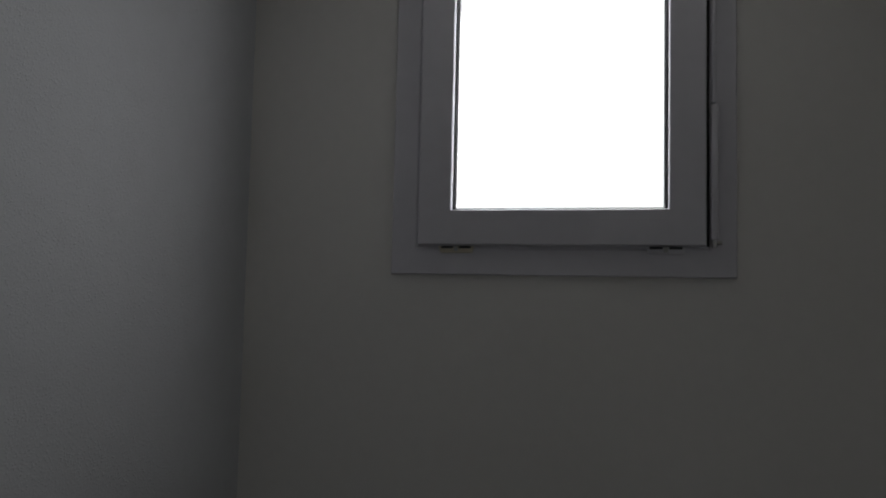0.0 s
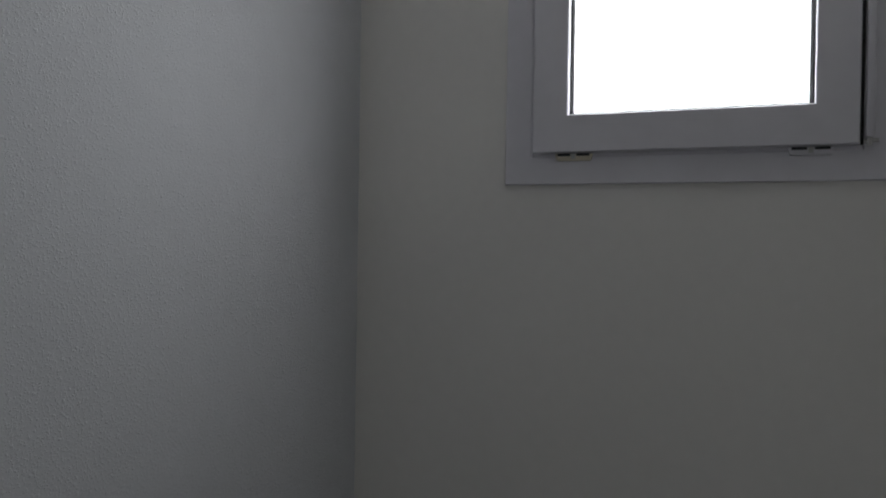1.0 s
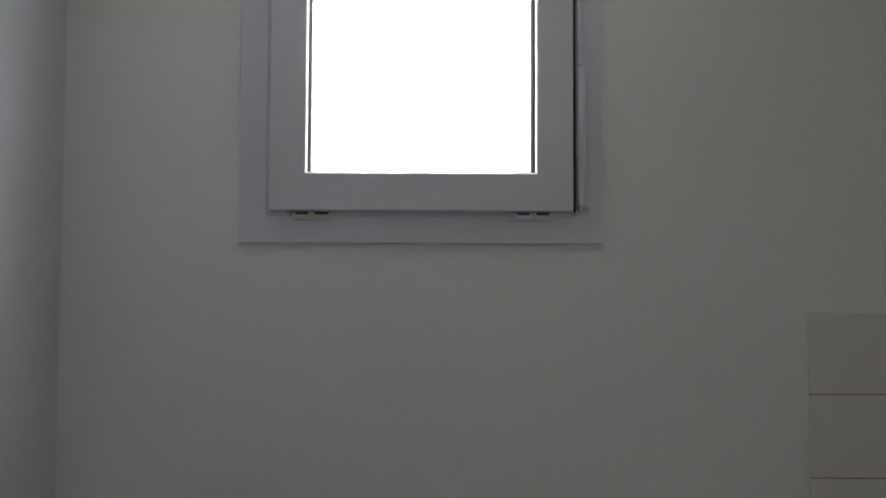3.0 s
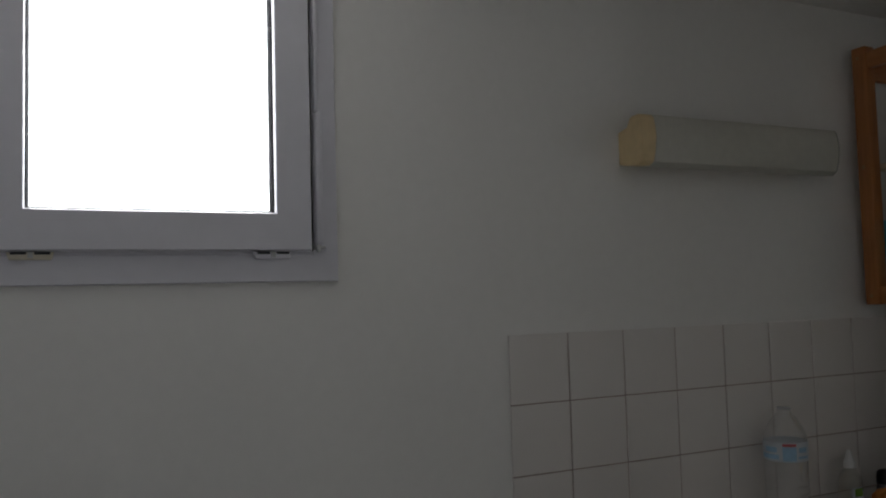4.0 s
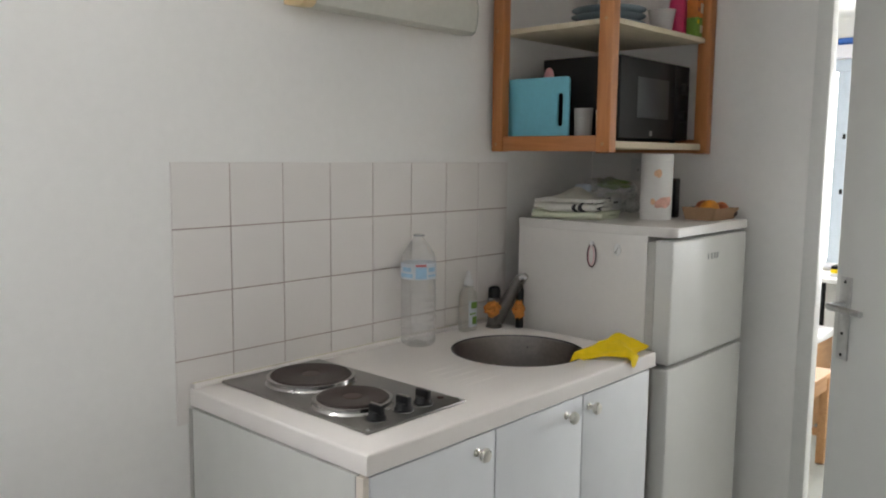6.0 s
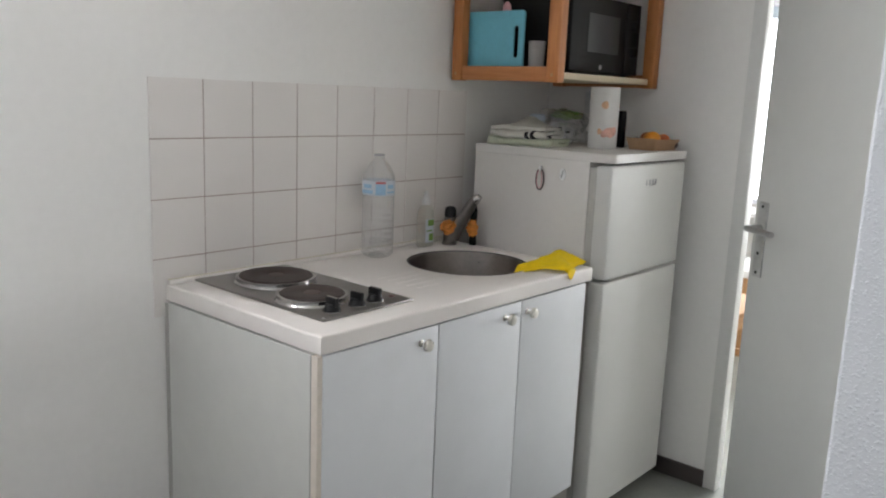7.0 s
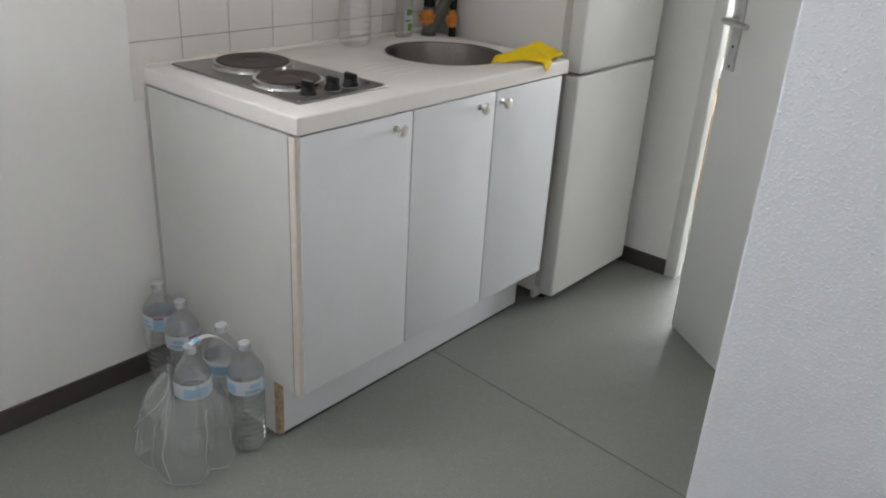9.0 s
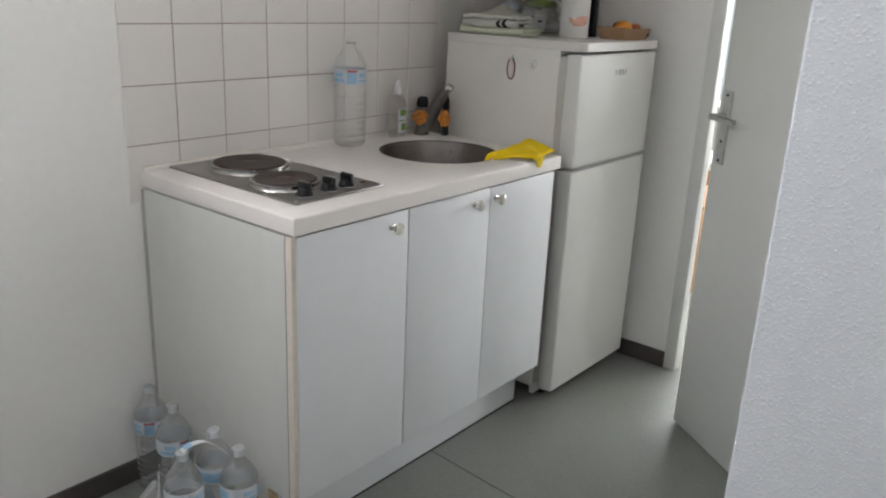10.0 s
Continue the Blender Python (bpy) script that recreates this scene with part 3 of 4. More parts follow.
# worktop with its round hole
top = thing("worktop", (0.57, -0.3, CT - 0.045), "white moulded worktop with a drainer beside the sink", "worktop")
SX, SY, SR = 0.868, -0.318, 0.186
angles = sorted({2 * math.pi * k / 72 for k in range(72)} | {math.atan2(cy - SY, cx - SX) % (2 * math.pi) for cx in (CX0, CX1) for cy in (CF, -0.002)})


def rect_at(a, inset):
    x0, x1, y0, y1 = CX0 + inset, CX1 - inset, CF + inset, -0.002 - inset
    c, s = math.cos(a), math.sin(a)
    t = min([((x1 if c > 0 else x0) - SX) / c if abs(c) > 1e-9 else 9, ((y1 if s > 0 else y0) - SY) / s if abs(s) > 1e-9 else 9])
    return SX + t * c, SY + t * s


loops = [[(SX + SR * math.cos(a), SY + SR * math.sin(a), CT - 0.030) for a in angles],
         [(SX + SR * math.cos(a), SY + SR * math.sin(a), CT - 0.002) for a in angles],
         [(SX + (SR + 0.003) * math.cos(a), SY + (SR + 0.003) * math.sin(a), CT) for a in angles]]
for inset, z in ((0.006, CT), (0.0027, CT - 0.001), (0.0007, CT - 0.0033), (0.0, CT - 0.007), (0.0, CT - 0.0405), (0.0012, CT - 0.0418), (0.02, CT - 0.042)):
    loops.append([(*rect_at(a, inset), z) for a in angles])
part("slab", loft(loops, True, False), WORKTOP, top, "white moulded slab with rounded edges")
part("back_lip", box(CX0 + 0.002, CX1 - 0.002, -0.022, -0.0022, CT - 0.004, CT + 0.011, 0.005, 3), WORKTOP, top, "raised lip along the tiles")
part("sealant", tube([(CX0 + 0.004, -0.0115, CT + 0.0095), (0.3, -0.011, CT + 0.0095), (CX1 - 0.02, -0.011, CT + 0.0095)], 0.0035, 8), LIMESTAIN, top, "yellowed sealant bead")
for k in range(5):
    y = -0.455 + 0.036 * k
    part("drainer_rib", prism([(y, CT - 0.001), (y + 0.004, CT + 0.0006), (y + 0.007, CT + 0.0006), (y + 0.012, CT - 0.001)], "x", 0.500, 0.668 + 0.012 * abs(k - 4), 0.0005), WORKTOP, top)

sink = thing("sink_bowl", (SX, SY, CT - 0.15), "round brushed steel sink bowl set in the worktop", "sink")
part("bowl", lathe([(SR + 0.001, CT - 0.004), (SR - 0.004, CT - 0.005), (SR - 0.006, CT - 0.012), (SR - 0.010, CT - 0.10), (SR - 0.022, CT - 0.132), (SR - 0.05, CT - 0.145), (0.045, CT - 0.150), (0.035, CT - 0.156), (0.004, CT - 0.157),
                    (0.004, CT - 0.160), (SR - 0.05, CT - 0.149), (SR - 0.02, CT - 0.135), (SR - 0.007, CT - 0.10), (SR - 0.0035, CT - 0.012)], (SX, SY, 0), 64, False), SINKSTEEL, sink)
part("gasket", lathe([(SR - 0.0005, CT - 0.0035), (SR + 0.001, CT - 0.0005), (SR - 0.0025, CT - 0.0005), (SR - 0.0035, CT - 0.0035)], (SX, SY, 0), 64, False), GASKET, sink, "black rubber rim")
part("strainer", lathe([(0.034, CT - 0.1555), (0.030, CT - 0.152), (0.012, CT - 0.153), (0.002, CT - 0.150)], (SX, SY, 0), 24), CHROME, sink)

# hob
hob = thing("electric_hob", (0.25, -0.275, CT), "stainless steel two-plate electric hob", "hob")
HX0, HX1, HY0, HY1 = 0.104, 0.396, -0.535, -0.024
part("tray", box(HX0, HX1, HY0, HY1, CT + 0.0005, CT + 0.0065, 0.0025), STEEL, hob, "stained steel hob plate")
for px, py, pr in ((0.254, -0.172, 0.095), (0.205, -0.377, 0.078)):
    ring = part("spill_ring", lathe([(pr + 0.012, CT + 0.0066), (pr + 0.009, CT + 0.010), (pr + 0.0075, CT + 0.0115), (pr + 0.007, CT + 0.0165), (pr + 0.0085, CT + 0.0175), (pr + 0.0085, CT + 0.0205), (pr + 0.0005, CT + 0.021), (pr, CT + 0.008)], (px, py, 0), 48, False), CHROME, hob, "shiny spill ring")
    part("hotplate", lathe([(pr - 0.001, CT + 0.008), (pr, CT + 0.020), (pr - 0.003, CT + 0.0245), (0.028, CT + 0.0245), (0.025, CT + 0.0225), (0.002, CT + 0.0225)], (px, py, 0), 48), IRON, hob, "brown cast iron hotplate")
    part("hotplate_hub", lathe([(0.021, CT + 0.0226), (0.020, CT + 0.0238), (0.002, CT + 0.0240)], (px, py, 0), 24), HUB, hob, "worn centre of the hotplate")
for kx, ky in ((0.168, -0.492), (0.247, -0.490), (0.309, -0.487)):
    k = part("control_knob", lathe([(0.020, CT + 0.0066), (0.0205, CT + 0.012), (0.018, CT + 0.015), (0.016, CT + 0.022), (0.014, CT + 0.024)], (kx, ky, 0), 24), BLACK, hob, "black control knob")
    part("grip", box(kx - 0.0065, kx + 0.0065, ky - 0.0185, ky + 0.0185, CT + 0.018, CT + 0.039, 0.003), BLACK, k)
    part("pointer", box(kx - 0.0030, kx + 0.0030, ky - 0.0165, ky + 0.0165, CT + 0.0392, CT + 0.0404, 0.0005), CHROME, k, "chrome pointer strip")
    part("skirt_ring", lathe([(0.0225, CT + 0.0066), (0.0222, CT + 0.0085), (0.0206, CT + 0.0085), (0.0206, CT + 0.0066)], (kx, ky, 0), 24, False), CHROME, k, "chrome collar")
part("pilot_lamp", lathe([(0.008, CT + 0.0066), (0.0075, CT + 0.0085), (0.002, CT + 0.0095)], (0.367, -0.484, 0), 14), REDLED, hob, "small dark red pilot lamp")
for sx in (HX0 + 0.008, HX1 - 0.008):
    part("clip_screw", lathe([(0.004, CT + 0.0066), (0.0035, CT + 0.0085), (0.001, CT + 0.009)], (sx, HY0 + 0.008, 0), 10), METAL, hob)

# ---- fridge ----
RX0, RX1 = 1.156, 1.668
RFY = -0.632
fridge = thing("fridge_freezer", (1.43, -0.33, 0), "white two-door fridge freezer with a rounded lid", "fridge")
part("body", box(RX0, RX1, -0.553, -0.100, 0.045, 1.2072, 0.0006), FRIDGESIDE, fridge, "white enamelled body")
lid_outline = [(RX0 + 0.0002, -0.098), (RX1 + 0.004, -0.098)]
for cx, r, a0 in ((RX1 - 0.006, 0.010, 0.0), (RX0 + 0.0302, 0.030, -90.0)):
    lid_outline += [(cx + r * math.cos(radians(a0 - 90 * k / 6)), -0.634 + r + r * math.sin(radians(a0 - 90 * k / 6))) for k in range(7)]
part("lid", prism(lid_outline, "z", 1.2076, 1.234, 0.0012), FRIDGESIDE, fridge, "white worktop lid with rounded corners")
part("gasket", box(RX0 + 0.004, RX1 - 0.006, -0.577, -0.5532, 0.07, 1.19), GREYGAP, fridge, "grey door gasket")
for z0, z1, nm in ((0.843, 1.198, "freezer_door"), (0.050, 0.832, "fridge_door")):
    d = part(nm, box(RX0 - 0.001, RX1 + 0.001, RFY, -0.5772, z0, z1, 0.007, 4), FRIDGE, fridge, "smooth white door")
    if nm == "freezer_door":
        for k, (bw, lean) in enumerate(((0.003, 0.0), (0.009, 0.002), (0.010, 0.0), (0.009, -0.002))):
            bx = 1.384 + 0.0205 * k
            part("badge_bar", prism([(bx + lean, 1.1285), (bx + lean + bw, 1.1285), (bx + bw, 1.1465), (bx, 1.1465)], "y", RFY - 0.0016, RFY - 0.0002), DARKBADGE, d, "small grey badge")
        part("grip_recess", box(RX0 + 0.03, RX1 - 0.03, RFY + 0.004, RFY + 0.03, z0 - 0.003, z0 - 0.0003), GREYGAP, d)
part("base_grille", box(RX0 + 0.012, RX1 - 0.012, -0.55, -0.535, 0.012, 0.0445), FRIDGESIDE, fridge)
for fx in (RX0 + 0.07, RX1 - 0.05):
    for fy in (-0.545, -0.14):
        part("foot", lathe([(0.018, 0), (0.018, 0.012), (0.008, 0.014), (0.008, 0.046)], (fx, fy, 0), 14), BLACK, fridge, "black screw foot")
part("hinge", box(RX0 + 0.005, RX0 + 0.06, -0.60, -0.575, 0.0445, 0.0575, 0.002), METAL, fridge)

# fridge side: hook and hair band
hook = thing("adhesive_hook", (RX0, -0.46, 1.16), "small empty white adhesive hook on the fridge side", "hook")
part("plate", prism([(-0.458 + 0.0115 * math.cos(k * math.pi / 9), 1.160 + 0.019 * math.sin(k * math.pi / 9)) for k in range(18)], "x", RX0 - 0.0025, RX0 - 0.0003, 0.0006), WHITEPLASTIC, hook)
part("prong", tube([(RX0 - 0.003, -0.458, 1.172), (RX0 - 0.006, -0.458, 1.160), (RX0 - 0.010, -0.458, 1.150), (RX0 - 0.014, -0.458, 1.150), (RX0 - 0.016, -0.458, 1.157)], 0.0026, 10), WHITEPLASTIC, hook)
band = thing("hair_band", (RX0, -0.368, 1.14), "brown and pink elastic hair band hanging on a hook", "hair band")
for off, col, rr in ((0.0, HAIRBAND, 0.0019), (0.005, PALEPINK, 0.0012)):
    pts = [(RX0 - 0.005 - off * 0.6, -0.374 + (0.015 - off) * math.sin(a), 1.137 + (0.034 - off) * math.cos(a)) for a in (2 * math.pi * k / 28 for k in range(29))]
    part("loop", tube(pts, rr, 8), col, band)
part("hook", box(RX0 - 0.009, RX0 - 0.0003, -0.379, -0.369, 1.162, 1.180, 0.002), WHITEPLASTIC, band, "white adhesive hook")

# ---- strip lamp on the wall ----
lamp = thing("wall_lamp", (0.63, 0, 1.83), "unlit strip wall lamp in yellowed plastic", "lamp")
prof = [(-0.0005, 1.792), (-0.0005, 1.868), (-0.034, 1.872), (-0.040, 1.879), (-0.044, 1.893), (-0.052, 1.897), (-0.078, 1.898), (-0.086, 1.890), (-0.091, 1.868), (-0.092, 1.845), (-0.089, 1.815), (-0.081, 1.790), (-0.066, 1.782), (-0.030, 1.786)]
part("diffuser", prism(prof[2:], "x", 0.3525, 0.9425), DIFFUSER, lamp, "dusty translucent diffuser")
part("back_plate", prism([(-0.0005, 1.796), (-0.0005, 1.866), (-0.0295, 1.868), (-0.0295, 1.790)], "x", 0.3525, 0.9445), YELLOWED, lamp)
part("end_cap", prism(prof, "x", 0.315, 0.3520, 0.002), YELLOWED, lamp, "yellowed end cap")
# The black sliver paints the shade on the diffuser's right end.
part("seam", prism(prof[2:], "x", 0.9430, 0.9442), GASKET, lamp, "dark line painted for the shaded diffuser end")
part("end_cap", prism(prof, "x", 0.9447, 0.9462, 0.0005), DIFFUSER, lamp, "yellowed end cap")

# ---- hanging shelf unit ----
shelf = thing("wall_shelf", (1.41, -0.23, 1.445), "orange-brown beech wall shelf with two pale boards", "shelf")
HZ0, HZ1 = 1.443, 2.145
PX, PYW = 0.037, 0.046
for x in (1.100, 1.699):
    for y in (-0.0640, -0.4570):
        post = part("post", box(x, x + PX, y, y + (PYW if y < -0.1 else 0.042), HZ0, HZ1, 0.004), BEECH_Z, shelf, "rounded beech upright")
        for z in (1.466, 1.815, 2.115):
            s = lathe([(0.0055, 0), (0.005, 0.0012), (0.001, 0.0015)], seg=12)
            s.transform(pose(x - 0.0001, y + PYW / 2, z, 0, -90, 0))
            part("dowel", s, PINE, post)
    for z in (1.445, 2.083):
        part("side_rail", box(x + 0.006, x + 0.032, -0.4105, -0.0645, z, z + 0.046, 0.003), BEECH_Y, shelf, "beech side rail")
part("back_rail", box(1.1402, 1.6963, -0.046, -0.024, 2.058, 2.118, 0.003), BEECH_X, shelf, "beech back rail")
part("board", box(1.1402, 1.6963, -0.438, -0.030, 1.808, 1.824, 0.0015), BOARD, shelf, "pale plywood board")
part("board", box(1.1402, 1.6963, -0.438, -0.030, 1.456, 1.476, 0.0015), BOARD, shelf, "pale plywood board")
shelf.matrix_world = pose(1.10, -0.022, 0, 0, 0, -1.2) @ pose(-1.10, 0.022, 0) @ shelf.matrix_world      # hangs a little askew

SH, MH = 1.4762, 1.8242
mw = thing("microwave", (1.45, -0.25, SH), "black microwave oven standing on the lower board", "microwave")
MX0, MX1, MZ0, MZ1 = 1.240, 1.6945, SH + 0.010, 1.735
part("casing", box(MX0, MX1, -0.383, -0.118, MZ0, MZ1, 0.004), BLACK, mw)
d = part("door", box(MX0 + 0.001, 1.592, -0.400, -0.3835, MZ0 + 0.002, MZ1 - 0.002, 0.004), BLACK, mw)
part("window", box(1.342, 1.545, -0.4022, -0.4003, 1.552, 1.676, 0.0008), DARKGLASS, d, "dark grey glass")
part("badge", box(1.425, 1.440, -0.4018, -0.4003, 1.497, 1.512), METAL, d)
p = part("control_panel", box(1.594, MX1 - 0.001, -0.400, -0.3835, MZ0 + 0.002, MZ1 - 0.002, 0.004), BLACK, mw)
for z in (1.655, 1.565):
    k = lathe([(0.019, 0), (0.018, 0.012), (0.015, 0.016), (0.004, 0.0165)], seg=20)
    k.transform(pose(1.643, -0.4003, z, 90, 0, 0))
    part("dial", k, BLACK, p)
for fx in (MX0 + 0.03, MX1 - 0.03):
    for fy in (-0.36, -0.14):
        part("foot", lathe([(0.010, SH), (0.011, SH + 0.0098)], (fx, fy, 0), 10), BLACK, mw)

board = thing("cutting_board", (1.150, -0.16, SH), "bright blue plastic cutting board leaning on its edge", "cutting board")


def rounded(x0, x1, y0, y1, r, n=5):
    out = []
    for cx, cy, a in ((x1 - r, y1 - r, 0), (x0 + r, y1 - r, 90), (x0 + r, y0 + r, 180), (x1 - r, y0 + r, 270)):
        out += [(cx + r * math.cos(radians(a + 90 * k / n)), cy + r * math.sin(radians(a + 90 * k / n))) for k in range(n + 1)]
    return out


def ringed(outer, inner, axis, a, b):
    """A plate between two outlines of equally many points, with a slot."""
    def at(p, v):
        return (v, p[0], p[1]) if axis == "x" else (p[0], v, p[1])
    lo = [[at(p, v) for p in o] for o, v in ((outer, a), (outer, b), (inner, b), (inner, a), (outer, a))]
    return loft(lo, True, False)


b = ringed(rounded(-0.277, -0.024, SH, 1.670, 0.012), rounded(-0.256, -0.236, 1.520, 1.622, 0.0098), "x", 1.152, 1.160)
part("plate", b, BLUE, board)


def mug(x, y, r, hgt, m, label):
    t = thing("mug", (x, y, SH), label, "mug")
    part("cup", lathe([(r * 0.8, SH), (r * 0.9, SH + 0.01), (r, SH + hgt), (r - 0.003, SH + hgt), (r * 0.86, SH + 0.012), (0.003, SH + 0.008)], (x, y, 0), 24), m, t)


mug(1.190, -0.306, 0.028, 0.098, MUG, "grey stoneware mug beside the microwave")
mug(1.192, -0.376, 0.024, 0.090, METAL, "plain steel beaker beside the microwave")
spoon = thing("pink_scoop", (1.19, -0.16, SH), "pale pink plastic utensil behind the cutting board", "utensil")
part("handle", box(1.188, 1.196, -0.185, -0.165, SH, 1.66, 0.003), PALEPINK, spoon)
part("head", blob((1.192, -0.175, 1.676), (0.008, 0.018, 0.028)), PALEPINK, spoon)

for k in range(3):
    z = MH + 0.0005 + 0.0215 * k
    pl = thing("dinner_plate", (1.345, -0.285, z), "blue-grey glazed dinner plate in a stack", "plate", "stacked plates")
    part("plate", lathe([(0.062, 0), (0.064, 0.004), (0.085, 0.008), (0.114, 0.016), (0.116, 0.0185), (0.113, 0.0195), (0.082, 0.012), (0.062, 0.0085), (0.003, 0.008)], (1.345 + 0.003 * k, -0.285, z), 40), PLATE, pl)
cup = thing("plastic_cup", (1.49, -0.36, MH), "milky translucent plastic cup on the upper board", "cup")
part("cup", lathe([(0.030, 0.0003), (0.032, 0.004), (0.044, 0.078), (0.046, 0.080), (0.043, 0.080), (0.029, 0.005), (0.003, 0.004)], (1.550, -0.362, MH), 28), MILKY, cup)
jug = thing("pink_bottle", (1.656, -0.366, MH), "bright pink plastic bottle on the upper board", "bottle")
part("bottle", lathe([(0.027, 0.0003), (0.030, 0.006), (0.030, 0.100), (0.028, 0.124), (0.022, 0.140), (0.013, 0.148), (0.003, 0.150)], (1.656, -0.366, MH), 28), PINK, jug)
ob1 = thing("snack_carton", (1.63, -0.39, MH), "orange and green printed food carton", "carton")
c1 = part("carton", box(1.650, 1.6985, -0.437, -0.400, MH + 0.0003, MH + 0.066, 0.001), GREEN, ob1, "green lower half")
part("carton", box(1.650, 1.6985, -0.437, -0.400, MH + 0.0663, MH + 0.160, 0.001), ORANGE, ob1, "orange upper half")
part("print_patch", box(1.674, 1.692, -0.4383, -0.4372, MH + 0.018, MH + 0.042), BEIGE, c1)
part("print_patch", box(1.653, 1.668, -0.4383, -0.4372, MH + 0.084, MH + 0.096), REDFRUIT, c1)
part("print_patch", box(1.652, 1.664, -0.4383, -0.4372, MH + 0.118, MH + 0.128), REDFRUIT, c1)
part("print_patch", box(1.656, 1.690, -0.4383, -0.4372, MH + 0.136, MH + 0.146), YELLOW, c1)
part("print_patch", box(1.653, 1.664, -0.4383, -0.4372, MH + 0.046, MH + 0.058), YELLOW, c1)
part("print_patch", box(1.675, 1.693, -0.4383, -0.4372, MH + 0.082, MH + 0.112), BEIGE, c1)

# ---- on the fridge ----
FT = 1.2342


def ribbon_at(path, th, c, along, a, grow=0.0, ease=0.0):
    """Cross-section of a folded cloth, drawn round its middle line of (depth, height) at a place along the fold."""
    deep = Vector((-along.y, along.x, 0))
    pts, n = [], len(path)
    for s_ in (1, -1):
        for i in (range(n) if s_ > 0 else range(n - 1, -1, -1)):
            p, q = path[max(i - 1, 0)], path[min(i + 1, n - 1)]
            d = Vector((q[0] - p[0], q[1] - p[1])).normalized()
            w = s_ * (th / 2 + grow)
            b_, z_ = path[i][0] - d.y * w, path[i][1] + d.x * w
            k = noise.noise(Vector((a * 22 + i * 0.15, b_ * 12, z_ * 20)))
            lift = ease * math.exp(-((a + 0.018) / 0.05) ** 2) * max(0.0, min(1.0, z_ / 0.06)) ** 2 * max(0.0, 0.5 + b_ / 0.15)
            pts.append(c + along * (a + 0.006 * math.sin(i * 0.9) * (1 if a > 0 else 0.4)) + deep * (b_ + 0.004 * k) + Vector((0, 0, max(0.0004, z_ + 0.004 * k * min(1, z_ * 40) + lift))))
    return pts


def fold_path(deep, layers, th, z0):
    """Zigzag of cloth layers joined by round folds."""
    path, step = [], th * 1.25
    for j in range(layers):
        ends = (deep / 2 - 0.004 * (j % 3), -deep / 2 + 0.003 * j)
        ends = ends if j % 2 == 0 else ends[::-1]
        z = z0 + th / 2 + step * j
        path += [(ends[0] + (ends[1] - ends[0]) * k / 6, z + 0.0012 * math.sin(k * 2 + j)) for k in range(7)]
        if j < layers - 1:
            out = math.copysign(step * 0.45, ends[1])
            path += [(ends[1] + out * 0.8, z + step * 0.25), (ends[1] + out, z + step * 0.5), (ends[1] + out * 0.8, z + step * 0.75)]
    return path


def towel(c, long, deep, layers, th, z0, m, label, stripes=(), ease=0.0):
    t = thing("folded_towel", c, label, "towel")
    along, path = Vector((0.2, -0.98, 0)), fold_path(deep, layers, th, z0)
    cuts = [-long / 2 + long * k / 22 for k in range(23)]
    part("folded_cloth", loft([ribbon_at(path, th, Vector(c), along, a, 0, ease) for a in cuts]), m, t)
    for a0, a1, i0, i1 in stripes:
        part("stripe", loft([ribbon_at(path[i0:i1], th, Vector(c), along, a0 + (a1 - a0) * k / 3, 0.0007, ease) for k in range(4)]), STRIPE, t, "black woven stripe")


towel((1.295, -0.220, FT), 0.232, 0.165, 2, 0.0105, 0.0003, TOWEL2, "pale green folded towel under another")
towel((1.293, -0.213, FT), 0.205, 0.155, 3, 0.0100, 0.0265, TOWEL, "off-white folded tea towel with black stripes", ((0.034, 0.046, 3, 14), (0.054, 0.066, 3, 14), (0.088, 0.095, 12, 24), (0.092, 0.098, 3, 9)), 0.036)

bag = thing("plastic_bag", (1.50, -0.2, FT), "crumpled clear plastic bag with green print", "bag")
part("bag", blob((1.505, -0.215, FT + 0.062), (0.105, 0.09, 0.062), 0.55, 9.0, 4), FILM, bag)
part("print", blob((1.525, -0.225, FT + 0.104), (0.075, 0.045, 0.016), 0.5, 9.0), GREEN, bag, "green printed top")
part("packet", box(1.46, 1.54, -0.25, -0.19, FT + 0.004, FT + 0.078, 0.012, 3), WHITEPLASTIC, bag, "white packet inside")
part("dark_print", box(1.475, 1.505, -0.2525, -0.2508, FT + 0.040, FT + 0.047), BLACK, bag)
part("packet", box(1.385, 1.43, -0.20, -0.15, FT + 0.004, FT + 0.105, 0.012, 3), PALEBLUE, bag, "pale blue packet inside")

roll = thing("kitchen_roll", (1.435, -0.425, FT), "white kitchen paper roll printed with orange fruit", "kitchen roll")
KX, KY, KR = 1.436, -0.428, 0.049
part("paper", lathe([(0.02, 0.0003), (KR - 0.001, 0.0003), (KR, 0.002), (KR, 0.204), (KR - 0.002, 0.206), (0.02, 0.206), (0.02, 0.0003)], (KX, KY, FT), 40, False), PAPER, roll)
for a, z, w, hh, m in ((212, 0.146, 0.24, 0.013, PRINTO), (238, 0.056, 0.42, 0.017, PRINTP), (216, 0.050, 0.26, 0.012, PRINTP), (258, 0.060, 0.20, 0.014, PRINTP), (196, 0.058, 0.15, 0.010, PRINTO), (300, 0.150, 0.2, 0.012, PRINTO)):
    def spot(u, v, a=a, z=z, w=w, hh=hh):
        th, rr = 2 * math.pi * u, 0.02 + v
        q = 1 + 0.07 * math.sin(3 * th + a)
        g = radians(a) + w * q * rr * math.cos(th)
        return (KX + (KR + 0.0006) * math.cos(g), KY + (KR + 0.0006) * math.sin(g), FT + z + hh * q * rr * math.sin(th))
    part("print", sheet(spot, 20, 4), m, roll, "faded printed fruit")

spk = thing("black_box", (1.545, -0.405, FT), "upright matt black box behind the paper roll", "box")
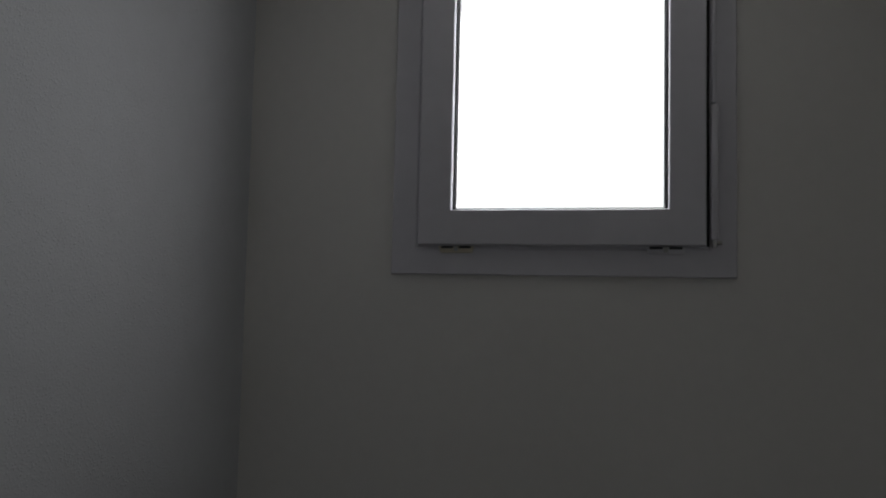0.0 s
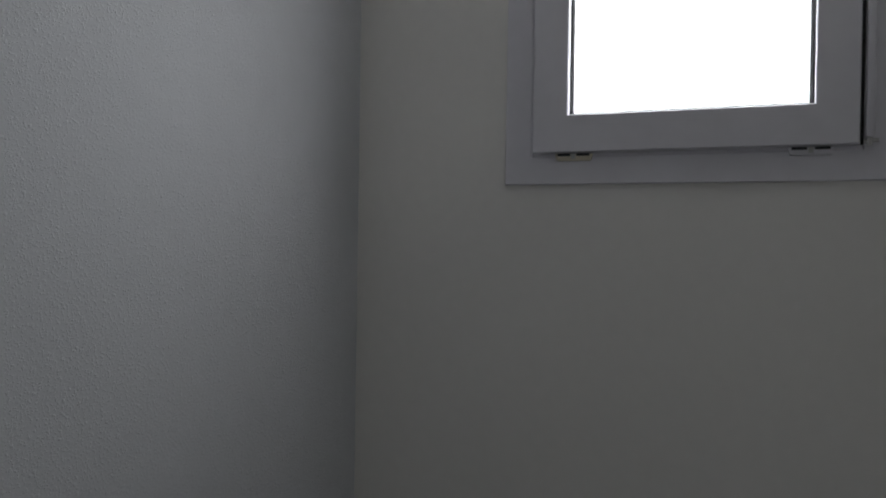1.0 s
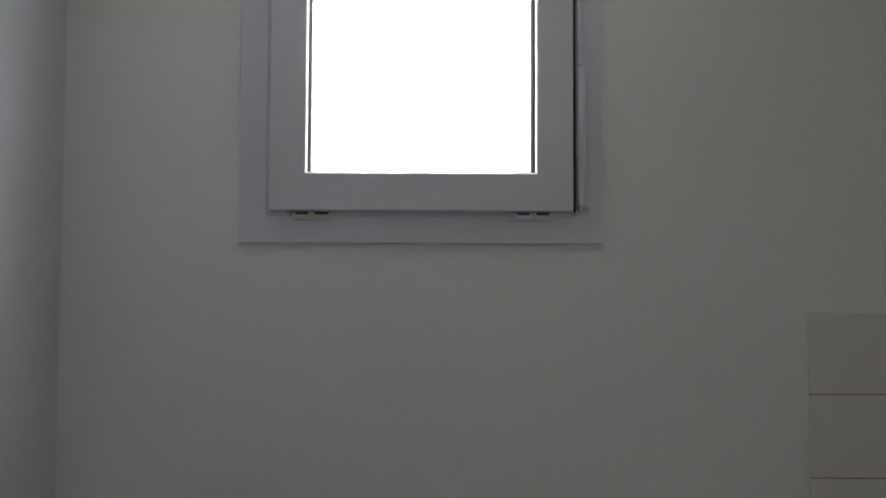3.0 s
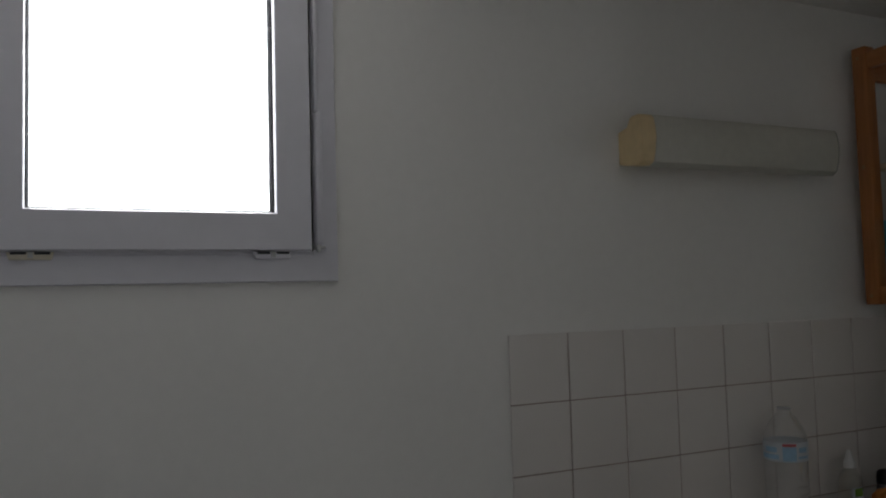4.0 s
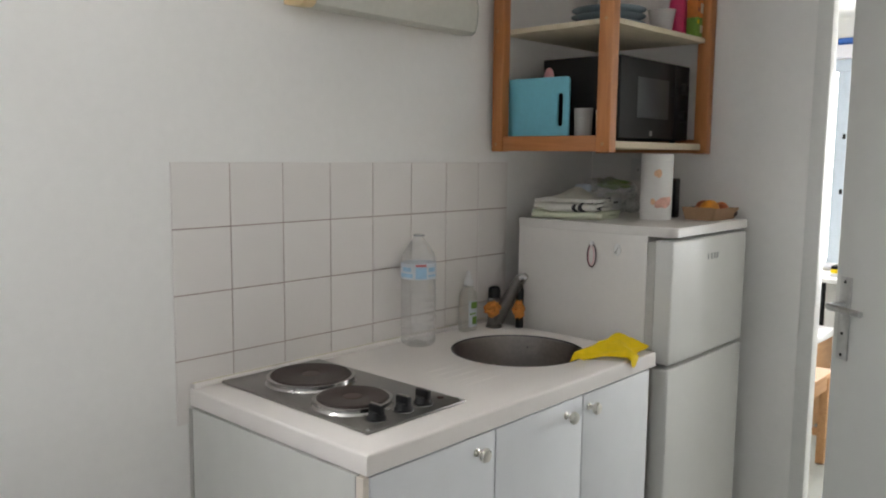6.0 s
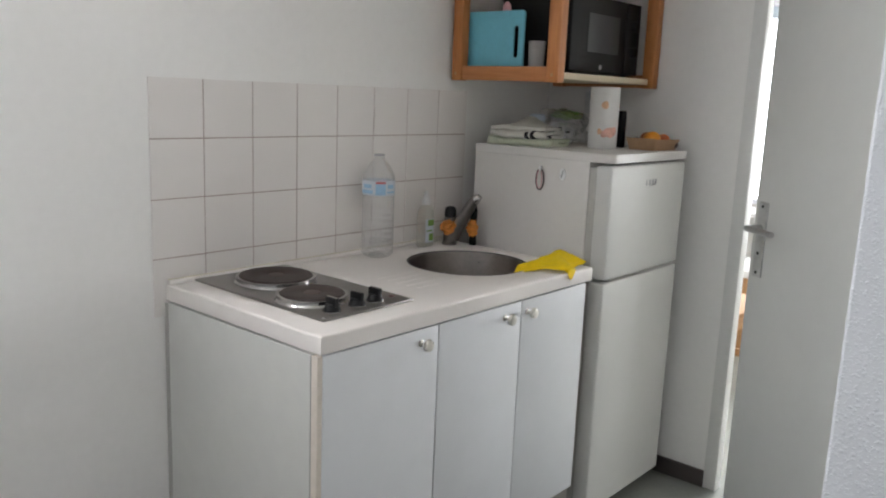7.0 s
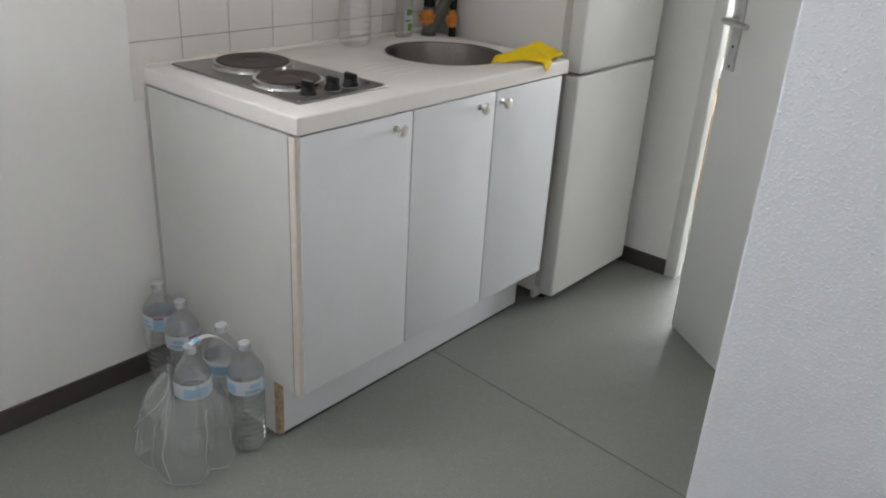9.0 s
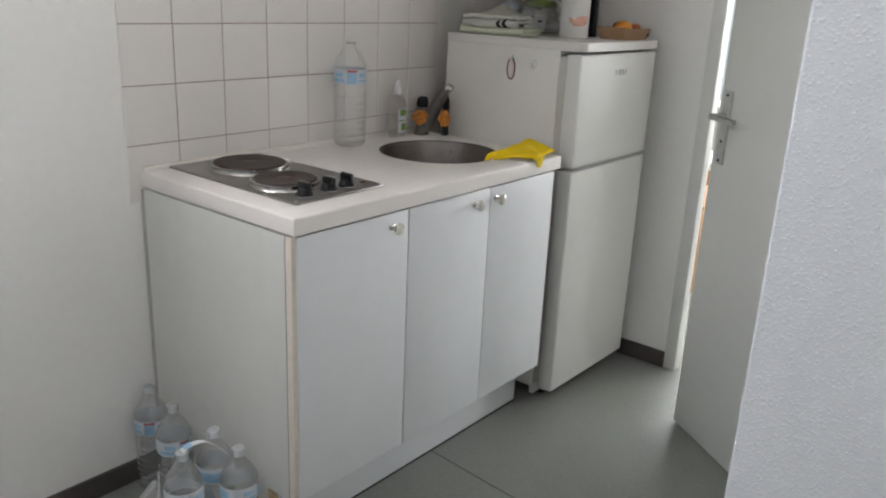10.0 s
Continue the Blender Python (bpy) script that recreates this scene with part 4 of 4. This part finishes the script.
part("case", box(1.534, 1.566, -0.445, -0.365, FT + 0.0003, FT + 0.128, 0.003), BLACK, spk)

tray = thing("fruit_tray", (1.58, -0.525, FT), "brown cardboard tray with oranges and other fruit", "tray")
TX0, TX1, TY0, TY1 = 1.485, 1.675, -0.603, -0.487
lo = []
for z, g in ((0.0003, -0.010), (0.040, 0.0), (0.040, -0.003), (0.003, -0.012)):
    lo.append([(x, y, FT + z + (0.006 * math.sin(40 * x) if z > 0.03 else 0)) for x, y in rounded(TX0 - g, TX1 + g, TY0 - g, TY1 + g, 0.010)])
part("carton", loft(lo, True, True), CARD, tray)
for fx, fy, fr_, m in ((1.548, -0.556, 0.031, FRUIT), (1.606, -0.568, 0.024, REDFRUIT), (1.640, -0.552, 0.026, ORANGEFRUIT), (1.600, -0.515, 0.029, REDFRUIT), (1.520, -0.512, 0.020, DARKFRUIT), (1.655, -0.589, 0.014, DARKFRUIT), (1.648, -0.512, 0.023, FRUIT)):
    f = thing("orange" if m is FRUIT else "fruit", (fx, fy, FT + 0.0045), "round orange lying in the tray" if m is FRUIT else "dark ripe fruit lying in the tray", "fruit", "fruit in the tray")
    part("fruit_body", blob((fx, fy, FT + 0.0045 + fr_ * 0.94), (fr_, fr_, fr_ * 0.94), 0.08, 5.0), m, f)

sock = thing("wall_socket", (XR, -0.211, 1.385), "white wall socket on the side wall", "socket")
part("plate", box(XR - 0.011, XR - 0.0003, -0.251, -0.171, 1.345, 1.425, 0.004), WHITEPLASTIC, sock)
s = lathe([(0.022, 0), (0.022, 0.0015), (0.019, 0.0015), (0.019, 0.0002)], seg=24)
s.transform(pose(XR - 0.0112, -0.211, 1.385, 0, -90, 0))
part("rim", s, WHITEPLASTIC, sock)
for dy in (-0.0095, 0.0095):
    part("hole", tube([(XR - 0.0118, -0.211 + dy, 1.385), (XR - 0.0108, -0.211 + dy, 1.385)], 0.003, 10), BLACK, sock)

# ---- on the worktop ----
def bottle(at, label, level, group="", r=0.0455, tall=1.0):
    t = thing("water_bottle", at, label, "bottle", group)
    prof = [(0.030, 0.0), (0.040, 0.004), (r, 0.012)]
    for k in range(7):
        z = 0.018 + 0.018 * k
        prof += [(r, z), (r, z + 0.010), (r - 0.0025, z + 0.013), (r - 0.0025, z + 0.015)]
    prof += [(r, 0.150), (r - 0.001, 0.170), (r, 0.176), (r, 0.226), (r - 0.0015, 0.234), (r - 0.006, 0.244), (r - 0.0125, 0.255), (r - 0.0205, 0.267), (0.0185, 0.278), (0.0145, 0.286), (0.0135, 0.290), (0.0135, 0.294)]
    part("shell", lathe([(a, z * tall) for a, z in prof], seg=28, caps=False), FULLBOTTLE if not level else BOTTLE, t, local=True)
    part("base_cup", lathe([(0.030, 0.0005), (0.026, 0.006), (0.012, 0.012), (0.002, 0.013)], seg=20), BOTTLE, t, local=True)
    if not level:
        part("cap", lathe([(0.0155, 0.291), (0.0158, 0.294), (0.0155, 0.308), (0.013, 0.310), (0.002, 0.310)], seg=20), CAP, t, "milky white screw cap", local=True)
    lab = part("label", lathe([(r + 0.0004, 0.1795 * tall), (r + 0.0008, 0.1805 * tall), (r + 0.0008, 0.220 * tall), (r + 0.0004, 0.221 * tall)], seg=32, caps=False), LABEL, t, "white and blue paper label", local=True)
    for a0, a1, z0, z1, m in ((150, 205, 0.188, 0.198, LABELBLUE), (215, 250, 0.185, 0.216, LABELBLUE), (215, 250, 0.2165, 0.2225, LABELRED), (165, 200, 0.203, 0.214, LABELBLUE), (255, 290, 0.190, 0.195, LABELBLUE), (258, 285, 0.203, 0.214, LABELBLUE), (10, 120, 0.188, 0.214, LABELBLUE)):
        def patch(u, v, a0=a0, a1=a1, z0=z0, z1=z1):
            g = radians(a0 + (a1 - a0) * u)
            return ((r + 0.0014) * math.cos(g), (r + 0.0014) * math.sin(g), (z0 + (z1 - z0) * v) * tall * 0.985)
        part("print", sheet(patch, 8, 1), m, lab, local=True)
    if level:
        part("water", lathe([(r - 0.004, level), (r - 0.006, level - 0.001), (0.002, level - 0.001)], seg=24, caps=False), WATER, t, "still water", local=True)
        part("neck_ring", lathe([(0.0138, 0.288 * tall), (0.0165, 0.2885 * tall), (0.0165, 0.2915 * tall), (0.0138, 0.292 * tall)], seg=24, caps=False), CAP, t, "clear neck ring", local=True)
    return t


bt = bottle((0.706, -0.086, CT + 0.0005), "clear open plastic water bottle, nearly empty, on the worktop", 0.052, "", 0.0495, 1.085)

soap = thing("dish_soap", (0.952, -0.062, CT), "clear dish soap bottle with a green label", "bottle")
o = rounded(0.920, 0.986, -0.078, -0.042, 0.015)
lo = [[(0.9535 + (x - 0.9535) * k, -0.061 + (y + 0.061) * k, CT + z) for x, y in o] for k, z in ((0.9, 0.0006), (1.0, 0.006), (1.0, 0.10), (0.92, 0.120), (0.6, 0.136), (0.35, 0.142))]
part("bottle_body", loft(lo), SOAP, soap, "clear body")
part("pump_cap", lathe([(0.0145, 0.1422), (0.0145, 0.156), (0.012, 0.160), (0.008, 0.172), (0.006, 0.186), (0.002, 0.187)], (0.9535, -0.061, CT), 18), WHITEPLASTIC, soap, "white push-pull cap")
lb = part("label", box(0.936, 0.974, -0.0795, -0.0785, CT + 0.015, CT + 0.095), LABEL, soap, "white and green label")
part("print", box(0.945, 0.972, -0.0806, -0.0798, CT + 0.072, CT + 0.092), GREEN, lb)
part("print", box(0.952, 0.971, -0.0806, -0.0798, CT + 0.022, CT + 0.046), GREEN, lb)
part("print", box(0.940, 0.966, -0.0806, -0.0798, CT + 0.053, CT + 0.058), GREEN, lb)

tap = thing("mixer_tap", (1.055, -0.085, CT), "chrome single lever mixer tap", "tap")
part("base", lathe([(0.026, 0.0006), (0.0255, 0.006), (0.0215, 0.010), (0.0215, 0.080), (0.020, 0.092), (0.003, 0.094)], (1.050, -0.086, CT), 28), DARKCHROME, tap)
part("spout", tube([(1.054, -0.098, CT + 0.022), (1.060, -0.112, CT + 0.060), (1.068, -0.138, CT + 0.110), (1.074, -0.160, CT + 0.150), (1.077, -0.170, CT + 0.162)],
                   [0.021, 0.0215, 0.020, 0.018, 0.017], 18), DARKCHROME, tap, "leaning spout")
part("aerator", tube([(1.0775, -0.1715, CT + 0.1605), (1.080, -0.181, CT + 0.165), (1.082, -0.187, CT + 0.161)], [0.0172, 0.0165, 0.012], 18), CHROME, tap, "bright chrome spout end")
part("lever", tube([(1.050, -0.086, CT + 0.0945), (1.051, -0.085, CT + 0.112), (1.053, -0.084, CT + 0.124), (1.054, -0.083, CT + 0.129), (1.054, -0.083, CT + 0.131)], [0.0198, 0.0198, 0.0185, 0.014, 0.006], 18), BLACK, tap, "dark lever")

sp = thing("sponge_cloth", (1.045, -0.075, CT + 0.03), "orange sponge cloth wrapped round the tap", "sponge")
part("cloth", blob((1.037, -0.098, CT + 0.064), (0.042, 0.020, 0.025), 0.5, 9.0), SPONGE, sp, "bunched orange sponge cloth")
part("cloth", blob((1.090, -0.152, CT + 0.060), (0.020, 0.016, 0.027), 0.5, 11.0), SPONGE, sp, "bunched orange sponge cloth")
br = thing("washing_up_brush", (1.104, -0.146, CT), "black brush standing behind the tap", "brush")
part("handle", tube([(1.104, -0.146, CT + 0.0006), (1.104, -0.146, CT + 0.05), (1.105, -0.145, CT + 0.120), (1.105, -0.145, CT + 0.138)], [0.013, 0.012, 0.012, 0.008], 12), BLACK, br)

cl = thing("yellow_cloth", (1.02, -0.54, CT), "yellow dishcloth draped over the worktop edge", "cloth")
def drape(u, v):
    """From the bowl's rim to the blunt end by the corner (u) and from the back to the hanging front (v)."""
    x = 0.885 + 0.205 * u + 0.006 * math.sin(5 * v)
    width = 0.030 + 0.082 * min(1.0, u * 2.2)
    y = -0.478 - 0.034 * u - width * v * (0.86 + 0.46 * math.exp(-((u - 0.50) / 0.15) ** 2))
    fold = 0.004 * math.sin(9.0 * u + 5.0 * v) + 0.005 * noise.noise(Vector((u * 6, v * 6, 3))) + 0.026 * min(1.0, u * 1.8) * (1 - 0.7 * v ** 2)
    z = CT + 0.004 + max(0.0, fold) + 0.012 * u ** 4 * (1 - 0.5 * v)
    if u < 0.10:
        z -= 0.020 * (0.10 - u) / 0.10
    over = CF - 0.004 - y
    if over > 0:
        y = CF - 0.006 - 0.05 * over - 0.3 * fold
        z -= over * 1.05
    return (x, y, z)
part("cloth", sheet(drape, 40, 20, 0.002), YELLOW, cl)

# ---- bottles on the floor, in torn wrap ----
first = bottle((-0.022, -0.062, 0.0), "full clear plastic water bottle standing on the floor", 0, "water bottles on the floor")
for k, (x, y, rz) in enumerate(((-0.036, -0.196, 40), (-0.034, -0.376, 150), (-0.043, -0.486, 80), (-0.146, -0.408, 200))):
    copy_thing(first, pose(x, y, 0.0, 0, 0, rz))

wrap = thing("shrink_wrap", (-0.15, -0.42, 0), "torn clear shrink wrap hanging round the bottles", "wrapping")
# reach of the film round its middle, by angle: two lobes with a fold between
REACH = ((0, 0.072), (60, 0.080), (105, 0.105), (144, 0.140), (176, 0.112), (210, 0.136), (238, 0.134), (262, 0.088), (283, 0.110), (314, 0.104), (340, 0.080), (360, 0.072))


def reach(deg):
    deg %= 360
    for (a, p), (b, q) in zip(REACH, REACH[1:]):
        if a <= deg <= b:
            k = (deg - a) / (b - a)
            return p + (q - p) * k * k * (3 - 2 * k)


def film_at(deg, z):
    """A point on the hanging film: full near the floor, gathered at the label."""
    k = max(0.0, z - 0.03) / 0.215
    g = 1 - 0.56 * k ** 2.6 + 0.03 * math.sin(40 * z + deg * 0.05)
    if z < 0.02:
        g *= 0.93 + 3.5 * z
    rr = reach(deg) * g * (1 + 0.05 * noise.noise(Vector((math.cos(radians(deg)) * 4, math.sin(radians(deg)) * 4, z * 14))))
    return (min(-0.163 + 0.016 * k + rr * math.cos(radians(deg)), 0.025), -0.420 + 0.012 * k + rr * math.sin(radians(deg)), z)


lo = [[film_at(3.75 * i, z + (0.014 * math.sin(radians(11 * i)) if z > 0.2 else 0)) for i in range(96)] for z in (0.002, 0.012, 0.03, 0.07, 0.11, 0.15, 0.19, 0.228)]
part("film", loft(lo, True, False), FILM, wrap)
# Thin milky bars paint the highlights along the film's folds and hem.
for deg, sway, z1, rad in ((144, 14, 0.235, 0.0012), (208, -12, 0.225, 0.0014), (252, 12, 0.17, 0.0011), (300, -14, 0.12, 0.0010), (172, 26, 0.20, 0.0009)):
    part("film_fold", tube([film_at(deg + sway * (k / 9) ** 2 + 3 * math.sin(k * 1.3 + deg), 0.006 + (z1 - 0.006) * k / 9) for k in range(10)], rad, 6), FOLD, wrap, "crease in the film with its highlight painted white")
part("film_hem", tube([film_at(130 + 4 * k, 0.0035) for k in range(50)], 0.0013, 6), FOLD, wrap, "gathered edge of the film with its highlight painted white")


def flap(u, v):
    return (-0.262 + 0.090 * u + 0.012 * math.sin(6 * v + 4 * u), -0.335 - 0.030 * math.sin(3 * u) + 0.02 * math.sin(4 * v), 0.012 + 0.235 * v * (0.45 + 0.55 * u))
part("film_flap", sheet(flap, 14, 14), FILM, wrap)
part("film_fold", tube([flap(0.0, k / 8) for k in range(9)] + [flap(k / 8, 1.0) for k in range(1, 9)], 0.0014, 6), FOLD, wrap, "crease in the film with its highlight painted white")
def strap(u, v):
    a = math.pi * u
    return (-0.146 + 0.095 * u, -0.408 - 0.045 * u + 0.016 * (v - 0.5), 0.312 + 0.030 * math.sin(a) - 0.030 * u)
part("carry_strap", sheet(strap, 20, 2, 0.0015), WHITEPLASTIC, wrap, "white carrying strap with blue print")
for a, b in ((0.05, 0.22), (0.78, 0.98)):
    part("strap_print", sheet(lambda u, v, a=a, b=b: tuple(Vector(strap(a + (b - a) * u, v)) + Vector((0, 0, 0.0022))), 6, 1), LABELBLUE, wrap)

# ---- living room seen through the doorway ----
stool = thing("wooden_stool", (2.81, -0.37, 0), "brown wooden stool standing on the floor", "stool")
part("seat", box(2.575, 3.045, -0.54, -0.20, 0.425, 0.45, 0.005), CRATE, stool)
for x in (2.590, 2.990):
    for y in (-0.530, -0.250):
        part("leg", box(x, x + 0.038, y, y + 0.038, 0, 0.4245, 0.003), CRATE, stool)
    part("stretcher", box(x + 0.008, x + 0.030, -0.4915, -0.2505, 0.13, 0.165, 0.002), CRATE, stool)
part("apron", box(2.6285, 2.9895, -0.525, -0.505, 0.36, 0.4245, 0.002), CRATE, stool)
bed = thing("bench", (3.6, -0.05, 0), "brown wooden box bench with a white padded top", "bench")
part("box", box(3.40, 3.78, -0.31, 0.25, 0.0, 0.455, 0.004), CRATE, bed)
part("cushion", box(3.385, 3.79, -0.322, 0.26, 0.4555, 0.505, 0.015, 3), LINEN, bed, "white padded top")
desk = thing("desk", (4.1, -0.5, 0), "pale grey desk under the window", "desk")
part("top", box(3.93, 4.295, -1.6, 0.40, 0.725, 0.75, 0.004), LINEN, desk)
for y in (-1.55, -0.185, 0.33):
    part("leg", tube([(3.98, y, 0), (3.98, y, 0.7245)], 0.012, 10), BLACK, desk, "thin black metal leg")
stack = thing("book_stack", (4.1, -0.3, 0.75), "small stack of yellow and white papers", "books")
for k, m in enumerate((LINEN, YELLOW, BLACK)):
    part("book", box(4.02 + 0.01 * k, 4.2, -0.36 + 0.02 * k, -0.20, 0.7505 + 0.022 * k, 0.770 + 0.022 * k, 0.002), m, stack)
lw = tagged(new("window_2"), "pale grey framed wide living room window", "window", "", "structure")
PLACE[lw] = Matrix()
part("frame", box(FXW - 0.012, FXW + 0.05, LY0 - 0.065, LY0 + 0.004, LZ0, LZ1, 0.003), PALEBLUE, lw)
part("frame", box(FXW - 0.012, FXW + 0.05, -0.165, -0.096, LZ0, LZ1 - 0.0705, 0.003), PALEBLUE, lw)
part("frame", box(FXW - 0.012, FXW + 0.05, LY1, LY1 + 0.07, LZ0, LZ1, 0.003), PALEBLUE, lw)
part("frame", box(FXW - 0.012, FXW + 0.05, -1.44, -1.36, LZ0, LZ1, 0.003), PALEBLUE, lw)
part("frame", box(FXW - 0.012, FXW + 0.05, LY1 + 0.0705, LY0 - 0.0655, LZ1 - 0.07, LZ1, 0.003), PALEBLUE, lw)
part("sill", box(FXW - 0.02, FXW + 0.05, LY1, LY0, LZ0 - 0.03, LZ0 - 0.0005, 0.003), PVC, lw)
for z in (1.22, 1.55):
    part("hinge", box(FXW - 0.024, FXW - 0.0125, -0.162, -0.145, z, z + 0.03, 0.002), BLACK, lw)
part("shutter_box", box(FXW - 0.10, FXW - 0.0005, LY1, LY0 + 0.02, LZ1 + 0.001, LZ1 + 0.075, 0.006), PVC, lw, "white shutter box over the window")
roll2 = thing("blue_roll", (4.25, -0.4, LZ1 + 0.08), "bright blue rolled mat lying on the shutter box", "mat")
part("roll", tube([(4.25, -0.10, LZ1 + 0.0985), (4.25, -0.75, LZ1 + 0.0985)], 0.022, 16), STRONGBLUE, roll2)

# ---- wall tiles ----
TP, TG = 0.1515, 0.0028
part("grout_bed", box(0.0025, 8 * TP - 0.003, -0.0030, -0.0002, 1.413 - 4 * TP, 1.407), GROUT, wall_north, "pinkish brown grout bed", smooth=False)
tb = box(-TP / 2 + TG / 2, TP / 2 - TG / 2, -0.003, 0.003, -TP / 2 + TG / 2, TP / 2 - TG / 2, 0.0012, 2)
tile_mesh = bpy.data.meshes.new("tile")
tb.to_mesh(tile_mesh)
tb.free()
tile_mesh.materials.append(TILE)
for i in range(8):
    for j in range(4):
        t = new("tile", tile_mesh)
        t.parent = wall_north
        t.matrix_world = pose((i + 0.5) * TP, -0.0022 + random.uniform(-0.0002, 0.0002), 1.41 - (j + 0.5) * TP, random.uniform(-0.1, 0.1), 0, random.uniform(-0.1, 0.1))
